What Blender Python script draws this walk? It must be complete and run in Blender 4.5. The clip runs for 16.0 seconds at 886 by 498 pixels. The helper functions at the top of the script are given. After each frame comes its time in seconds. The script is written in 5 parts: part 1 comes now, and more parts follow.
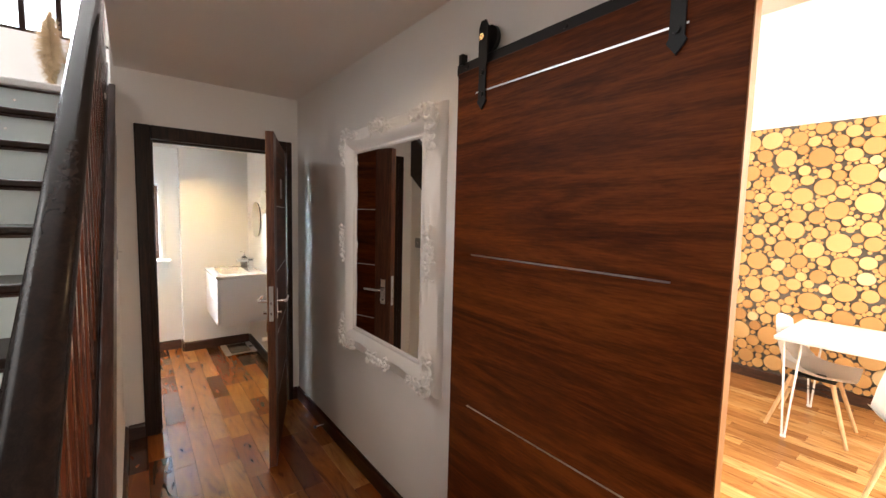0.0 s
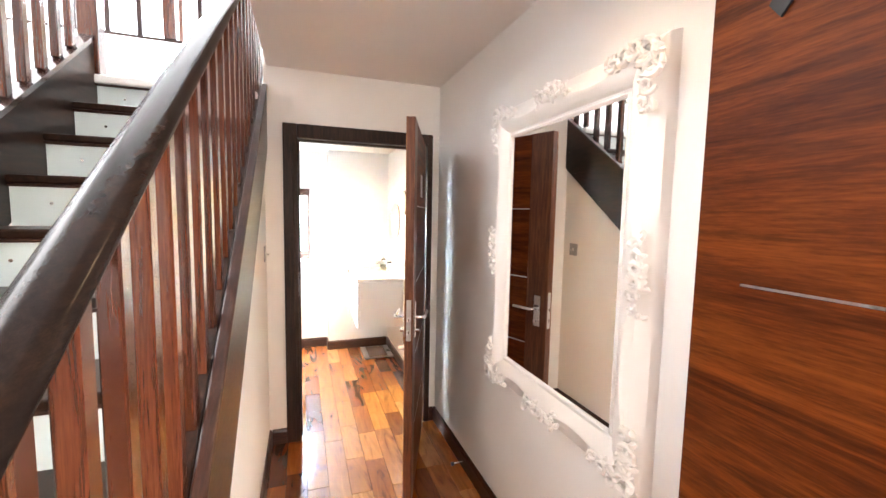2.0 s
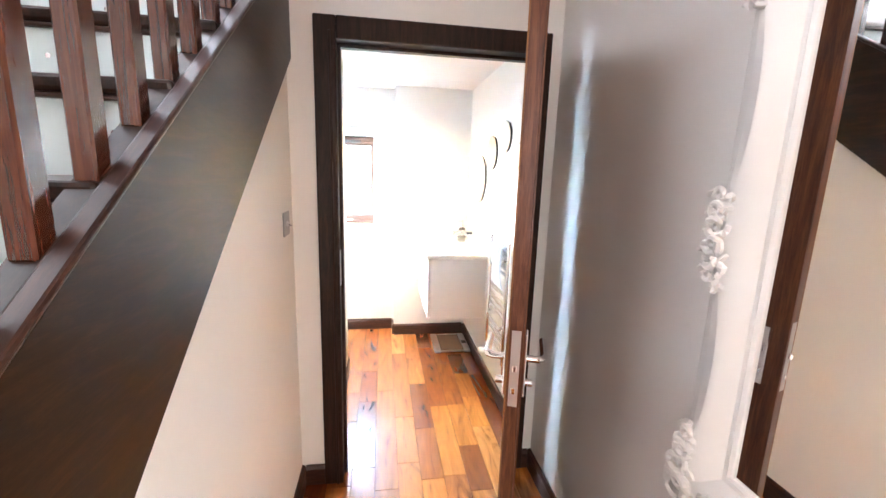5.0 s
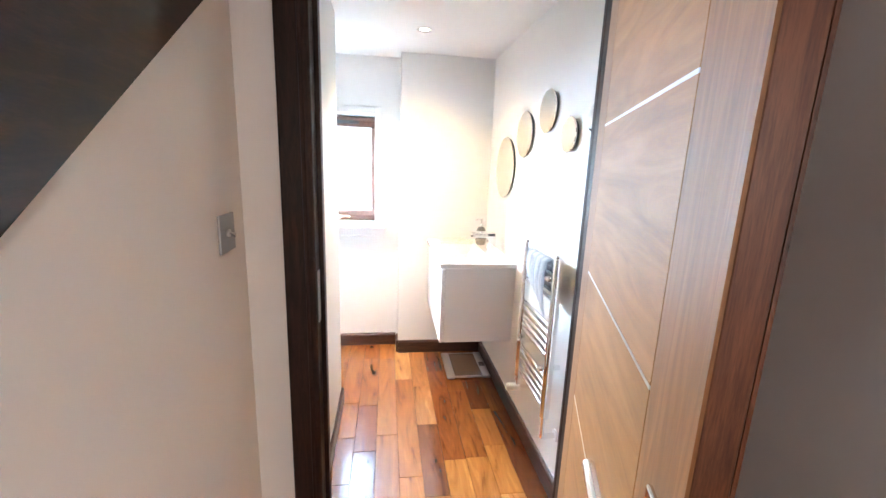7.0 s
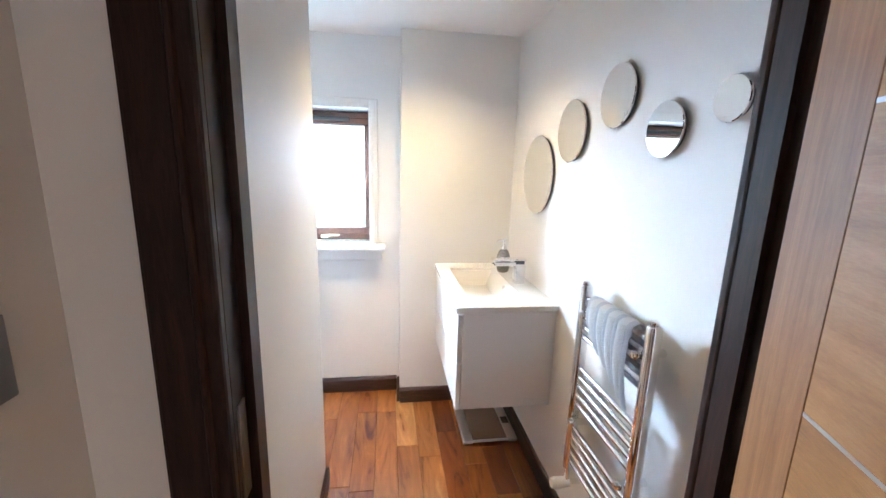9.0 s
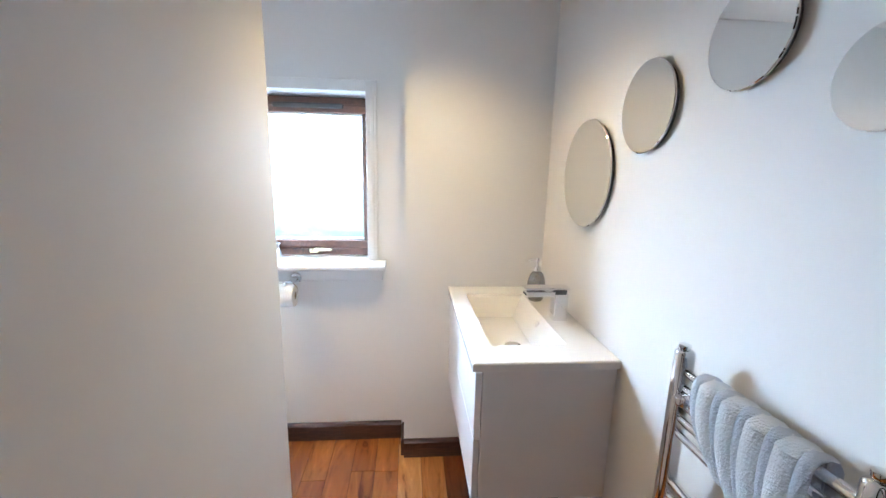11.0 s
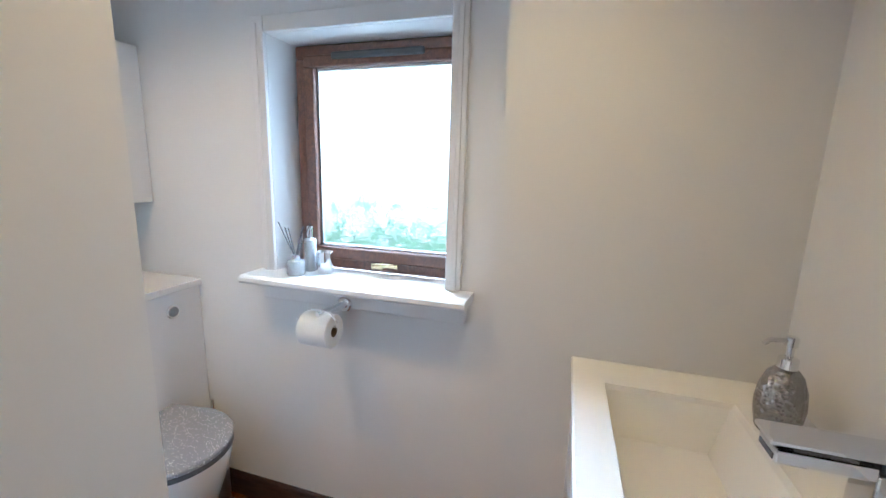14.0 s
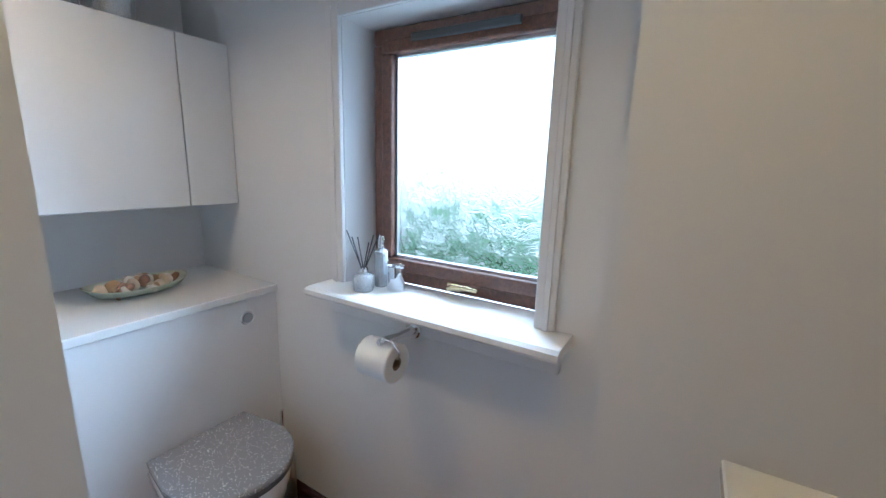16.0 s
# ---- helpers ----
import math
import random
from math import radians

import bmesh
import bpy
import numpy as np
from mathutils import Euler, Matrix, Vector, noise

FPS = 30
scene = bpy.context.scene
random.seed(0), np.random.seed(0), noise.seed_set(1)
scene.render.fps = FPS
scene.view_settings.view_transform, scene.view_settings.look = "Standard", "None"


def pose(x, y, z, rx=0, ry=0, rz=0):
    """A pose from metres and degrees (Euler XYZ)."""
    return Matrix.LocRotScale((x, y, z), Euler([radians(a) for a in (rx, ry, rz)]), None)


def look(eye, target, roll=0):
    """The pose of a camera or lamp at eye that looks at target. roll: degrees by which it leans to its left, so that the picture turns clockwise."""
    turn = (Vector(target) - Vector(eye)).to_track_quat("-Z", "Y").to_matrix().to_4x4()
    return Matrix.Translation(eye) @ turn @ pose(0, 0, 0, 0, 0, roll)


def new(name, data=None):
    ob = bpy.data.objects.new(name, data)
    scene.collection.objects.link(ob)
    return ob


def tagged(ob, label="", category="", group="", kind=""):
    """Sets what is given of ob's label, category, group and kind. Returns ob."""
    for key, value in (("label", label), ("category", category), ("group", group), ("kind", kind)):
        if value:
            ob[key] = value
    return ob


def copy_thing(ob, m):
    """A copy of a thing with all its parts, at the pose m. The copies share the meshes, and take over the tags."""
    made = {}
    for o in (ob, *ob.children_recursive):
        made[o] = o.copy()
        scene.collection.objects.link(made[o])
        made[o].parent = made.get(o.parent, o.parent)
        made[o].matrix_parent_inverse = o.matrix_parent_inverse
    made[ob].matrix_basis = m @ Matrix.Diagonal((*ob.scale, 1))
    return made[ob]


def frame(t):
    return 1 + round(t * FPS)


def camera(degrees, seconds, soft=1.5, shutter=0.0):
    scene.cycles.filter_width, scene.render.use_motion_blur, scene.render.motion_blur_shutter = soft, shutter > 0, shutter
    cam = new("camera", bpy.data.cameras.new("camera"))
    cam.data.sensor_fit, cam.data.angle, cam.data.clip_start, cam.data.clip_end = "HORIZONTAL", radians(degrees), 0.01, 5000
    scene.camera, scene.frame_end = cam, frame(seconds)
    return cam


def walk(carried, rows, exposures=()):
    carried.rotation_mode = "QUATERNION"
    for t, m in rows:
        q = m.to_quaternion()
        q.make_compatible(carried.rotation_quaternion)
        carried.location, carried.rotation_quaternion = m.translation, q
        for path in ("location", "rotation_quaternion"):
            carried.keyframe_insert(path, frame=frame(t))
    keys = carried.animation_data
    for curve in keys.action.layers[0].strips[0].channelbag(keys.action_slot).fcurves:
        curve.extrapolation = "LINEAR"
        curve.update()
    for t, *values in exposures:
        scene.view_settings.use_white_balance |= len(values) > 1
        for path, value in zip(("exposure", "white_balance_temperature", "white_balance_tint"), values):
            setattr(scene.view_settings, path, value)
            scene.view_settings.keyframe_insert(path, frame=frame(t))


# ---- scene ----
cam = camera(95.6, 16.0)
PATH = [
    (0, (0.172, 1.093, 1.574), (1.388, 2.672, 1.406), 1.4),
    (0.5, (0.214, 1.229, 1.575), (1.29, 2.907, 1.408), 1.3),
    (1, (0.256, 1.368, 1.569), (1.194, 3.126, 1.402), 1.2),
    (1.5, (0.28, 1.505, 1.557), (1.067, 3.336, 1.393), 1.3),
    (2, (0.302, 1.638, 1.566), (0.961, 3.518, 1.39), 1.1),
    (2.5, (0.336, 1.817, 1.568), (0.874, 3.733, 1.369), 1.0),
    (3, (0.36, 1.983, 1.556), (0.843, 3.91, 1.322), 1.0),
    (3.5, (0.397, 2.158, 1.555), (0.823, 4.091, 1.273), 1.0),
    (4, (0.442, 2.315, 1.548), (0.817, 4.253, 1.226), 1.1),
    (4.2, (0.459, 2.374, 1.544), (0.805, 4.315, 1.207), 1.0),
    (6.5, (0.466, 3.134, 1.483), (0.743, 5.073, 1.078), 2.2),
    (7, (0.478, 3.26, 1.486), (0.755, 5.197, 1.073), 2.1),
    (7.5, (0.497, 3.404, 1.496), (0.766, 5.343, 1.085), 2.0),
    (8, (0.494, 3.569, 1.499), (0.761, 5.508, 1.088), 1.8),
    (8.5, (0.5, 3.755, 1.497), (0.762, 5.694, 1.082), 1.5),
    (9, (0.493, 3.889, 1.516), (0.768, 5.827, 1.106), 1.6),
    (11.5, (0.627, 4.541, 1.467), (0.722, 6.499, 1.07), 1.4),
    (12, (0.663, 4.694, 1.439), (0.656, 6.655, 1.044), 1.6),
    (12.5, (0.719, 4.831, 1.436), (0.569, 6.787, 1.047), 1.7),
    (13, (0.737, 4.955, 1.42), (0.452, 6.896, 1.031), 1.8),
    (13.5, (0.752, 5.1, 1.405), (0.3, 7.012, 1.02), 1.5),
    (14, (0.738, 5.21, 1.394), (0.168, 7.088, 1.016), 1.6),
    (14.5, (0.718, 5.298, 1.395), (0.018, 7.132, 1.015), 1.6),
    (15, (0.692, 5.357, 1.393), (-0.112, 7.147, 1.009), 1.7),
    (15.5, (0.686, 5.428, 1.394), (-0.24, 7.158, 1.016), 1.7),
    (16, (0.679, 5.479, 1.410), (-0.34, 7.15, 1.005), 1.6),
]
EXPOSURES = [(0.0, -0.35, 6400, 10), (0.5, 0.45, 6500, 10), (1.0, 0.92, 6400, 10), (1.5, 1.17, 6250, 10), (4.0, 1.2, 5850, 10), (7.0, 0.5, 5600, 10), (8.0, 0.1, 5550, 10), (9.0, -0.28, 5450, 10), (11.5, -0.88, 5350, 10), (12.5, -1.1, 5300, 10), (14.0, -1.48, 5300, 10), (15.0, -1.86, 5250, 10), (16.0, -2.18, 5200, 10)]
walk(cam, [(t, look(eye, target, roll)) for t, eye, target, roll in PATH], EXPOSURES)

# ---------------------------------------------------------------- light
def lamp(name, kind, m, energy, color=(1, 1, 1), **kw):
    d = bpy.data.lights.new(name, kind)
    d.energy, d.color = energy, color
    if "size" in kw:
        d.shape, d.size, d.size_y = "RECTANGLE", kw["size"], kw["size_y"]
    if "radius" in kw:
        d.shadow_soft_size = kw["radius"]
    if "cone" in kw:
        d.spot_size, d.spot_blend = radians(kw["cone"]), 1.0
    ob = new(name, d)
    ob.matrix_world = m
    return ob


world = bpy.data.worlds.new("sky")
scene.world = world
world.use_nodes = True
wn = world.node_tree
sky = wn.nodes.new("ShaderNodeTexSky")
sky.sky_type, sky.sun_disc = "NISHITA", False
sky.sun_elevation, sky.sun_rotation = radians(38), radians(150)
wn.links.new(sky.outputs[0], wn.nodes["Background"].inputs[0])
wn.nodes["Background"].inputs[1].default_value = 0.12

SPOT = (1.0, 0.65, 0.32)
AMBER = (1.0, 0.67, 0.27)
DAY = (0.71, 0.88, 1.0)
lamp("sun", "SUN", look((0, 0, 10), (5, -4, 2)), 1.2, (1, 0.95, 0.88))
lamp("bathroom_window_daylight", "AREA", look((0.1, 9.0, 3.28), (0.1, 6.0, 3.28)), 13200, DAY, size=6.5, size_y=4.1)
lamp("landing_window_daylight", "AREA", look((-0.75, 6.52, 3.55), (-0.3, 3.0, 1.9)), 420, (0.92, 0.96, 1), size=1.5, size_y=1.3)
# added warm fill from behind the walk's start; the hall has no window there
lamp("hall_fill_light", "AREA", look((0.2, -2.28, 1.6), (0.4, 2.0, 1.3)), 43, (1, 0.88, 0.74), size=1.5, size_y=1.6)
# added fill across the stairs onto the east wall; wall_west holds no window
lamp("stair_fill_light", "AREA", look((-2.36, 3.5, 3.0), (1.2, 3.4, 1.2)), 118, (1, 0.96, 0.92), size=2.6, size_y=1.8)
# added fill that makes the dining room bright; its source is unseen
lamp("dining_fill_light", "AREA", look((3.4, -1.55, 1.9), (3.6, 2.2, 1.1)), 700, (1, 0.93, 0.8), size=2.6, size_y=2.2)
for sx, sy, sz, e, cone, tone in ((0.68, 5.74, 2.2, 72, 132, AMBER), (-0.42, 5.68, 2.2, 104, 140, SPOT), (0.80, 2.55, 2.43, 6, 140, SPOT), (0.66, 0.55, 2.43, 10, 150, SPOT), (0.66, -1.2, 2.43, 43, 150, SPOT)):
    lamp("downlight_lamp", "SPOT", look((sx, sy, sz), (sx, sy + 0.001, 0)), e, tone, radius=0.03, cone=cone)


# ---------------------------------------------------------------- materials
def mat(name, color, rough=0.5, metal=0.0, coat=0.0):
    m = bpy.data.materials.new(name)
    m.use_nodes = True
    b = m.node_tree.nodes["Principled BSDF"]
    b.inputs["Base Color"].default_value = (*color, 1)
    b.inputs["Roughness"].default_value = rough
    b.inputs["Metallic"].default_value = metal
    b.inputs["Coat Weight"].default_value = coat
    b.inputs["Coat Roughness"].default_value = 0.12
    return m


def node(m, kind, **inputs):
    n = m.node_tree.nodes.new(kind)
    for k, v in inputs.items():
        n.inputs[k].default_value = v
    return n


def link(m, a, b):
    m.node_tree.links.new(a, b)


def bsdf(m):
    return m.node_tree.nodes["Principled BSDF"]


def coords(m, scale, obj=True, offset=False):
    tc = node(m, "ShaderNodeTexCoord")
    mp = node(m, "ShaderNodeMapping")
    mp.inputs["Scale"].default_value = scale
    link(m, tc.outputs["Object"], mp.inputs["Vector"])
    if offset:
        info = node(m, "ShaderNodeObjectInfo")
        mul = node(m, "ShaderNodeMath")
        mul.operation = "MULTIPLY"
        mul.inputs[1].default_value = 37.0
        link(m, info.outputs["Random"], mul.inputs[0])
        link(m, mul.outputs[0], mp.inputs["Location"])
    return mp.outputs[0]


def ramp(m, fac, stops):
    r = node(m, "ShaderNodeValToRGB")
    els = r.color_ramp.elements
    while len(els) < len(stops):
        els.new(0.5)
    for e, (p, c) in zip(els, stops):
        e.position, e.color = p, (*c, 1)
    link(m, fac, r.inputs[0])
    return r.outputs[0]


def bump(m, height, strength, dist=0.002):
    b = node(m, "ShaderNodeBump", Strength=strength, Distance=dist)
    link(m, height, b.inputs["Height"])
    link(m, b.outputs[0], bsdf(m).inputs["Normal"])


def painted(name, color, rough=0.6, spread=0.04, relief=0.12):
    m = mat(name, color, rough)
    big = node(m, "ShaderNodeTexNoise", Scale=1.7, Detail=3.0)
    link(m, coords(m, (1, 1, 1)), big.inputs["Vector"])
    lo = tuple(c * (1 - spread) for c in color)
    link(m, ramp(m, big.outputs[0], [(0.3, lo), (0.7, color)]), bsdf(m).inputs["Base Color"])
    fine = node(m, "ShaderNodeTexNoise", Scale=160.0, Detail=2.0)
    link(m, coords(m, (1, 1, 1)), fine.inputs["Vector"])
    bump(m, fine.outputs[0], relief, 0.0006)
    return m


def wood(name, dark, mid, light, scale, rough=0.35, coat=0.2, wave=6.0, random_tone=0.0, fine=60.0, relief=0.06, shine=0.35):
    """Grain runs along the axis whose scale is smallest."""
    m = mat(name, mid, rough, coat=coat)
    v = coords(m, scale, offset=True)
    n1 = node(m, "ShaderNodeTexNoise", Scale=wave, Detail=5.0, Roughness=0.6, Distortion=1.2)
    link(m, v, n1.inputs["Vector"])
    n2 = node(m, "ShaderNodeTexNoise", Scale=fine, Detail=3.0, Roughness=0.7)
    link(m, v, n2.inputs["Vector"])
    mix = node(m, "ShaderNodeMath")
    mix.operation = "MULTIPLY_ADD"
    mix.inputs[1].default_value = 0.35
    link(m, n2.outputs[0], mix.inputs[0])
    sc = node(m, "ShaderNodeMath")
    sc.operation = "MULTIPLY"
    sc.inputs[1].default_value = 0.72
    link(m, n1.outputs[0], sc.inputs[0])
    link(m, sc.outputs[0], mix.inputs[2])
    col = ramp(m, mix.outputs[0], [(0.34, dark), (0.52, mid), (0.68, light)])
    if random_tone:
        info = node(m, "ShaderNodeObjectInfo")
        hsv = node(m, "ShaderNodeHueSaturation")
        mr = node(m, "ShaderNodeMapRange")
        mr.inputs["To Min"].default_value, mr.inputs["To Max"].default_value = 1 - random_tone, 1 + random_tone
        link(m, info.outputs["Random"], mr.inputs["Value"])
        link(m, mr.outputs[0], hsv.inputs["Value"])
        link(m, col, hsv.inputs["Color"])
        col = hsv.outputs[0]
    link(m, col, bsdf(m).inputs["Base Color"])
    rr = node(m, "ShaderNodeMapRange")
    rr.inputs["To Min"].default_value, rr.inputs["To Max"].default_value = rough * 0.8, rough * 1.3
    link(m, n2.outputs[0], rr.inputs["Value"])
    link(m, rr.outputs[0], bsdf(m).inputs["Roughness"])
    bsdf(m).inputs["Specular IOR Level"].default_value = shine
    bump(m, n2.outputs[0], relief, 0.0006)
    return m


WALL = painted("warm white wall paint", (0.80, 0.775, 0.745))
BATHWALL = painted("white bathroom wall paint", (0.83, 0.82, 0.805))
CEIL = painted("matt ceiling paint", (0.80, 0.76, 0.73))
TRIMWHITE = painted("white satin trim paint", (0.84, 0.83, 0.82), 0.35, 0.02, 0.04)
DARKWOOD = wood("dark stained joinery", (0.010, 0.005, 0.004), (0.022, 0.010, 0.007), (0.04, 0.016, 0.010), (8, 8, 0.7), 0.42, 0.0, shine=0.2)
SKIRT = wood("dark stained skirting", (0.014, 0.006, 0.004), (0.035, 0.013, 0.008), (0.075, 0.028, 0.014), (1.2, 1.2, 14), 0.3, 0.3)
STRING = wood("dark stained stair string", (0.008, 0.003, 0.002), (0.016, 0.007, 0.004), (0.033, 0.013, 0.007), (8, 1.0, 6), 0.30, 0.0, shine=0.2)
CAPWOOD = wood("reddish dark moulded capping", (0.014, 0.005, 0.003), (0.028, 0.010, 0.006), (0.05, 0.018, 0.010), (9, 0.9, 2), 0.3, 0.1, relief=0.02, shine=0.3)
RAILWOOD = wood("near black polished handrail", (0.006, 0.004, 0.004), (0.011, 0.007, 0.006), (0.02, 0.011, 0.008), (9, 0.8, 9), 0.2, 0.0, relief=0.004, shine=0.085)
GLOSSCAP = wood("polished dark capping", (0.02, 0.010, 0.008), (0.035, 0.018, 0.014), (0.05, 0.026, 0.02), (9, 0.8, 4), 0.16, 0.7, relief=0.01, shine=0.5)
BALWOOD = wood("red brown stained baluster", (0.032, 0.009, 0.004), (0.056, 0.015, 0.007), (0.085, 0.025, 0.011), (14, 14, 0.7), 0.22, 0.7, random_tone=0.25, fine=24.0, relief=0.03, shine=0.5)
WALNUT = wood("walnut veneer with horizontal grain", (0.026, 0.005, 0.0012), (0.082, 0.017, 0.003), (0.165, 0.040, 0.006), (1, 0.5, 6.5), 0.44, 0.0, wave=2.2, fine=26, shine=0.1)
WALNUTV = wood("walnut veneer with upright grain", (0.035, 0.011, 0.006), (0.10, 0.032, 0.014), (0.17, 0.06, 0.026), (9, 9, 0.6), 0.34, 0.15)
# the same walnut with strong light put into its colour
LITWALNUTH = wood("walnut veneer in lit honey tones, horizontal grain", (0.21, 0.092, 0.030), (0.31, 0.142, 0.044), (0.38, 0.19, 0.066), (5, 0.9, 7), 0.42, 0.06, wave=2.4, shine=0.3)
LITWALNUTV = wood("walnut veneer in lit honey tones, upright grain", (0.17, 0.074, 0.026), (0.24, 0.106, 0.037), (0.30, 0.138, 0.05), (9, 9, 0.6), 0.42, 0.06, shine=0.3)
WINWOOD = wood("brown stained window timber", (0.035, 0.014, 0.008), (0.075, 0.030, 0.016), (0.12, 0.05, 0.028), (12, 12, 12), 0.4, 0.1)
CHROME = mat("polished chrome", (0.86, 0.86, 0.87), 0.07, 1.0)
STEEL = mat("brushed steel", (0.62, 0.62, 0.63), 0.28, 1.0)
PLATESTEEL = mat("dark brushed steel", (0.34, 0.34, 0.35), 0.34, 1.0)
BRASS = mat("pale brass", (0.80, 0.68, 0.42), 0.22, 1.0)
IRON = mat("black iron", (0.012, 0.012, 0.013), 0.45, 0.6)
BLACKPLASTIC = mat("dark plastic", (0.02, 0.021, 0.024), 0.4)
MIRROR = mat("silvered mirror glass", (0.90, 0.91, 0.90), 0.015, 1.0)
GLOSS = mat("white gloss lacquer", (0.84, 0.85, 0.85), 0.09, coat=0.5)
VANITYMAT = mat("white lacquered cabinet", (0.80, 0.79, 0.79), 0.3, coat=0.2)
CERAMIC = mat("white glazed ceramic", (0.86, 0.85, 0.83), 0.08, coat=0.6)
PLASTER = painted("white painted carved frame", (0.83, 0.80, 0.77), 0.42, 0.05, 0.1)
PAPER = painted("soft white tissue", (0.86, 0.86, 0.86), 0.9, 0.03, 0.4)
WHITEPLASTIC = mat("white plastic", (0.85, 0.85, 0.85), 0.3)
RISER = mat("pale frosted glass riser", (0.66, 0.75, 0.76), 0.13, coat=0.5)
HONEYLEG = wood("pale beech leg", (0.42, 0.25, 0.12), (0.55, 0.35, 0.18), (0.62, 0.43, 0.25), (9, 9, 0.8), 0.45, 0.1)
TABLETOP = painted("pale marble table top", (0.80, 0.78, 0.76), 0.25, 0.12, 0.03)
BACKING = painted("dark grey wall backing", (0.10, 0.09, 0.08), 0.8)
PAMPAS = mat("dried pampas plume", (0.62, 0.46, 0.28), 0.9)
GREY = mat("dark grey rubber", (0.06, 0.06, 0.065), 0.6)


def plank_material(name, stops, rough):
    m = mat(name, stops[2][1], rough, coat=0.18)
    info = node(m, "ShaderNodeObjectInfo")
    v = coords(m, (6, 0.95, 6), offset=True)
    n1 = node(m, "ShaderNodeTexNoise", Scale=2.0, Detail=5.0, Roughness=0.58, Distortion=2.2)
    link(m, v, n1.inputs["Vector"])
    tone = ramp(m, info.outputs["Random"], stops)
    n2 = node(m, "ShaderNodeTexNoise", Scale=40.0, Detail=3.0)
    link(m, v, n2.inputs["Vector"])
    streak = ramp(m, n1.outputs[0], [(0.28, (0.30, 0.20, 0.15)), (0.42, (0.82, 0.76, 0.70)), (0.60, (1.02, 1.0, 0.95)), (0.74, (1.35, 1.4, 1.35))])
    mul = node(m, "ShaderNodeMix")
    mul.data_type, mul.blend_type = "RGBA", "MULTIPLY"
    mul.inputs["Factor"].default_value = 1.0
    link(m, tone, mul.inputs[6])
    link(m, streak, mul.inputs[7])
    link(m, mul.outputs[2], bsdf(m).inputs["Base Color"])
    bump(m, n2.outputs[0], 0.05, 0.0005)
    return m


PLANK = plank_material("acacia floor plank", [(0.0, (0.10, 0.023, 0.005)), (0.2, (0.30, 0.098, 0.017)), (0.4, (0.18, 0.046, 0.009)), (0.6, (0.37, 0.142, 0.027)), (0.78, (0.22, 0.062, 0.012)), (0.92, (0.45, 0.20, 0.055)), (1.0, (0.56, 0.33, 0.14))], 0.2)
# dining room planks: the floor's wood with the room's brightness painted in
LITPLANK = plank_material("floor plank in lit honey tones", [(0.0, (0.30, 0.13, 0.04)), (0.5, (0.46, 0.23, 0.08)), (1.0, (0.62, 0.38, 0.17))], 0.2)
JOINT = mat("dark floor joint", (0.03, 0.014, 0.008), 0.7)


def glass_material():
    m = mat("patterned obscure glass", (1, 1, 1), 0.0)
    b = bsdf(m)
    b.inputs["Transmission Weight"].default_value = 1.0
    b.inputs["IOR"].default_value = 1.22
    b.inputs["Roughness"].default_value = 0.03
    n = node(m, "ShaderNodeTexNoise", Scale=16.0, Detail=1.5, Distortion=2.6)
    link(m, coords(m, (1, 1, 0.75)), n.inputs["Vector"])
    w = node(m, "ShaderNodeTexWave", Scale=5.0, Distortion=9.0, Detail=2.0)
    link(m, n.outputs["Color"], w.inputs["Vector"])
    bump(m, w.outputs[0], 0.5, 0.004)
    return m


OBSCURE = glass_material()
CLEAR = mat("clear glass", (1, 1, 1), 0.0)
bsdf(CLEAR).inputs["Transmission Weight"].default_value = 1.0
CUTGLASS = mat("cut glass", (0.93, 0.95, 0.96), 0.05)
bsdf(CUTGLASS).inputs["Transmission Weight"].default_value = 0.55


def emitter(name, color, strength):
    m = mat(name, color, 0.5)
    bsdf(m).inputs["Emission Color"].default_value = (*color, 1)
    bsdf(m).inputs["Emission Strength"].default_value = strength
    return m


BULB = emitter("lit downlight lens", (1, 0.82, 0.6), 12.0)


# daylight on hedge and sky is put in as emission
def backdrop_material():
    m = mat("glowing garden and sky", (0.8, 0.9, 1), 0.9)
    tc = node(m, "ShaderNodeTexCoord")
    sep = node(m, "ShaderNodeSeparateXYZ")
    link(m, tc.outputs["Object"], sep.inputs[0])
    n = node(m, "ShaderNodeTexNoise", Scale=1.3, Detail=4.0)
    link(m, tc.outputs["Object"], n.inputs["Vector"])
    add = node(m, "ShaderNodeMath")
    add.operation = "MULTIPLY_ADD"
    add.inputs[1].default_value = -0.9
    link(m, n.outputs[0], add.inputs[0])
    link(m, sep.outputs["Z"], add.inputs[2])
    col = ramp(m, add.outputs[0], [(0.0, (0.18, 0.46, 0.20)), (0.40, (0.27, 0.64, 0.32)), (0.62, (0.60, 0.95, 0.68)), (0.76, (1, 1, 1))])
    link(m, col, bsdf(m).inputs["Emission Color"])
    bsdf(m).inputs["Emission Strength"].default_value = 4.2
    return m


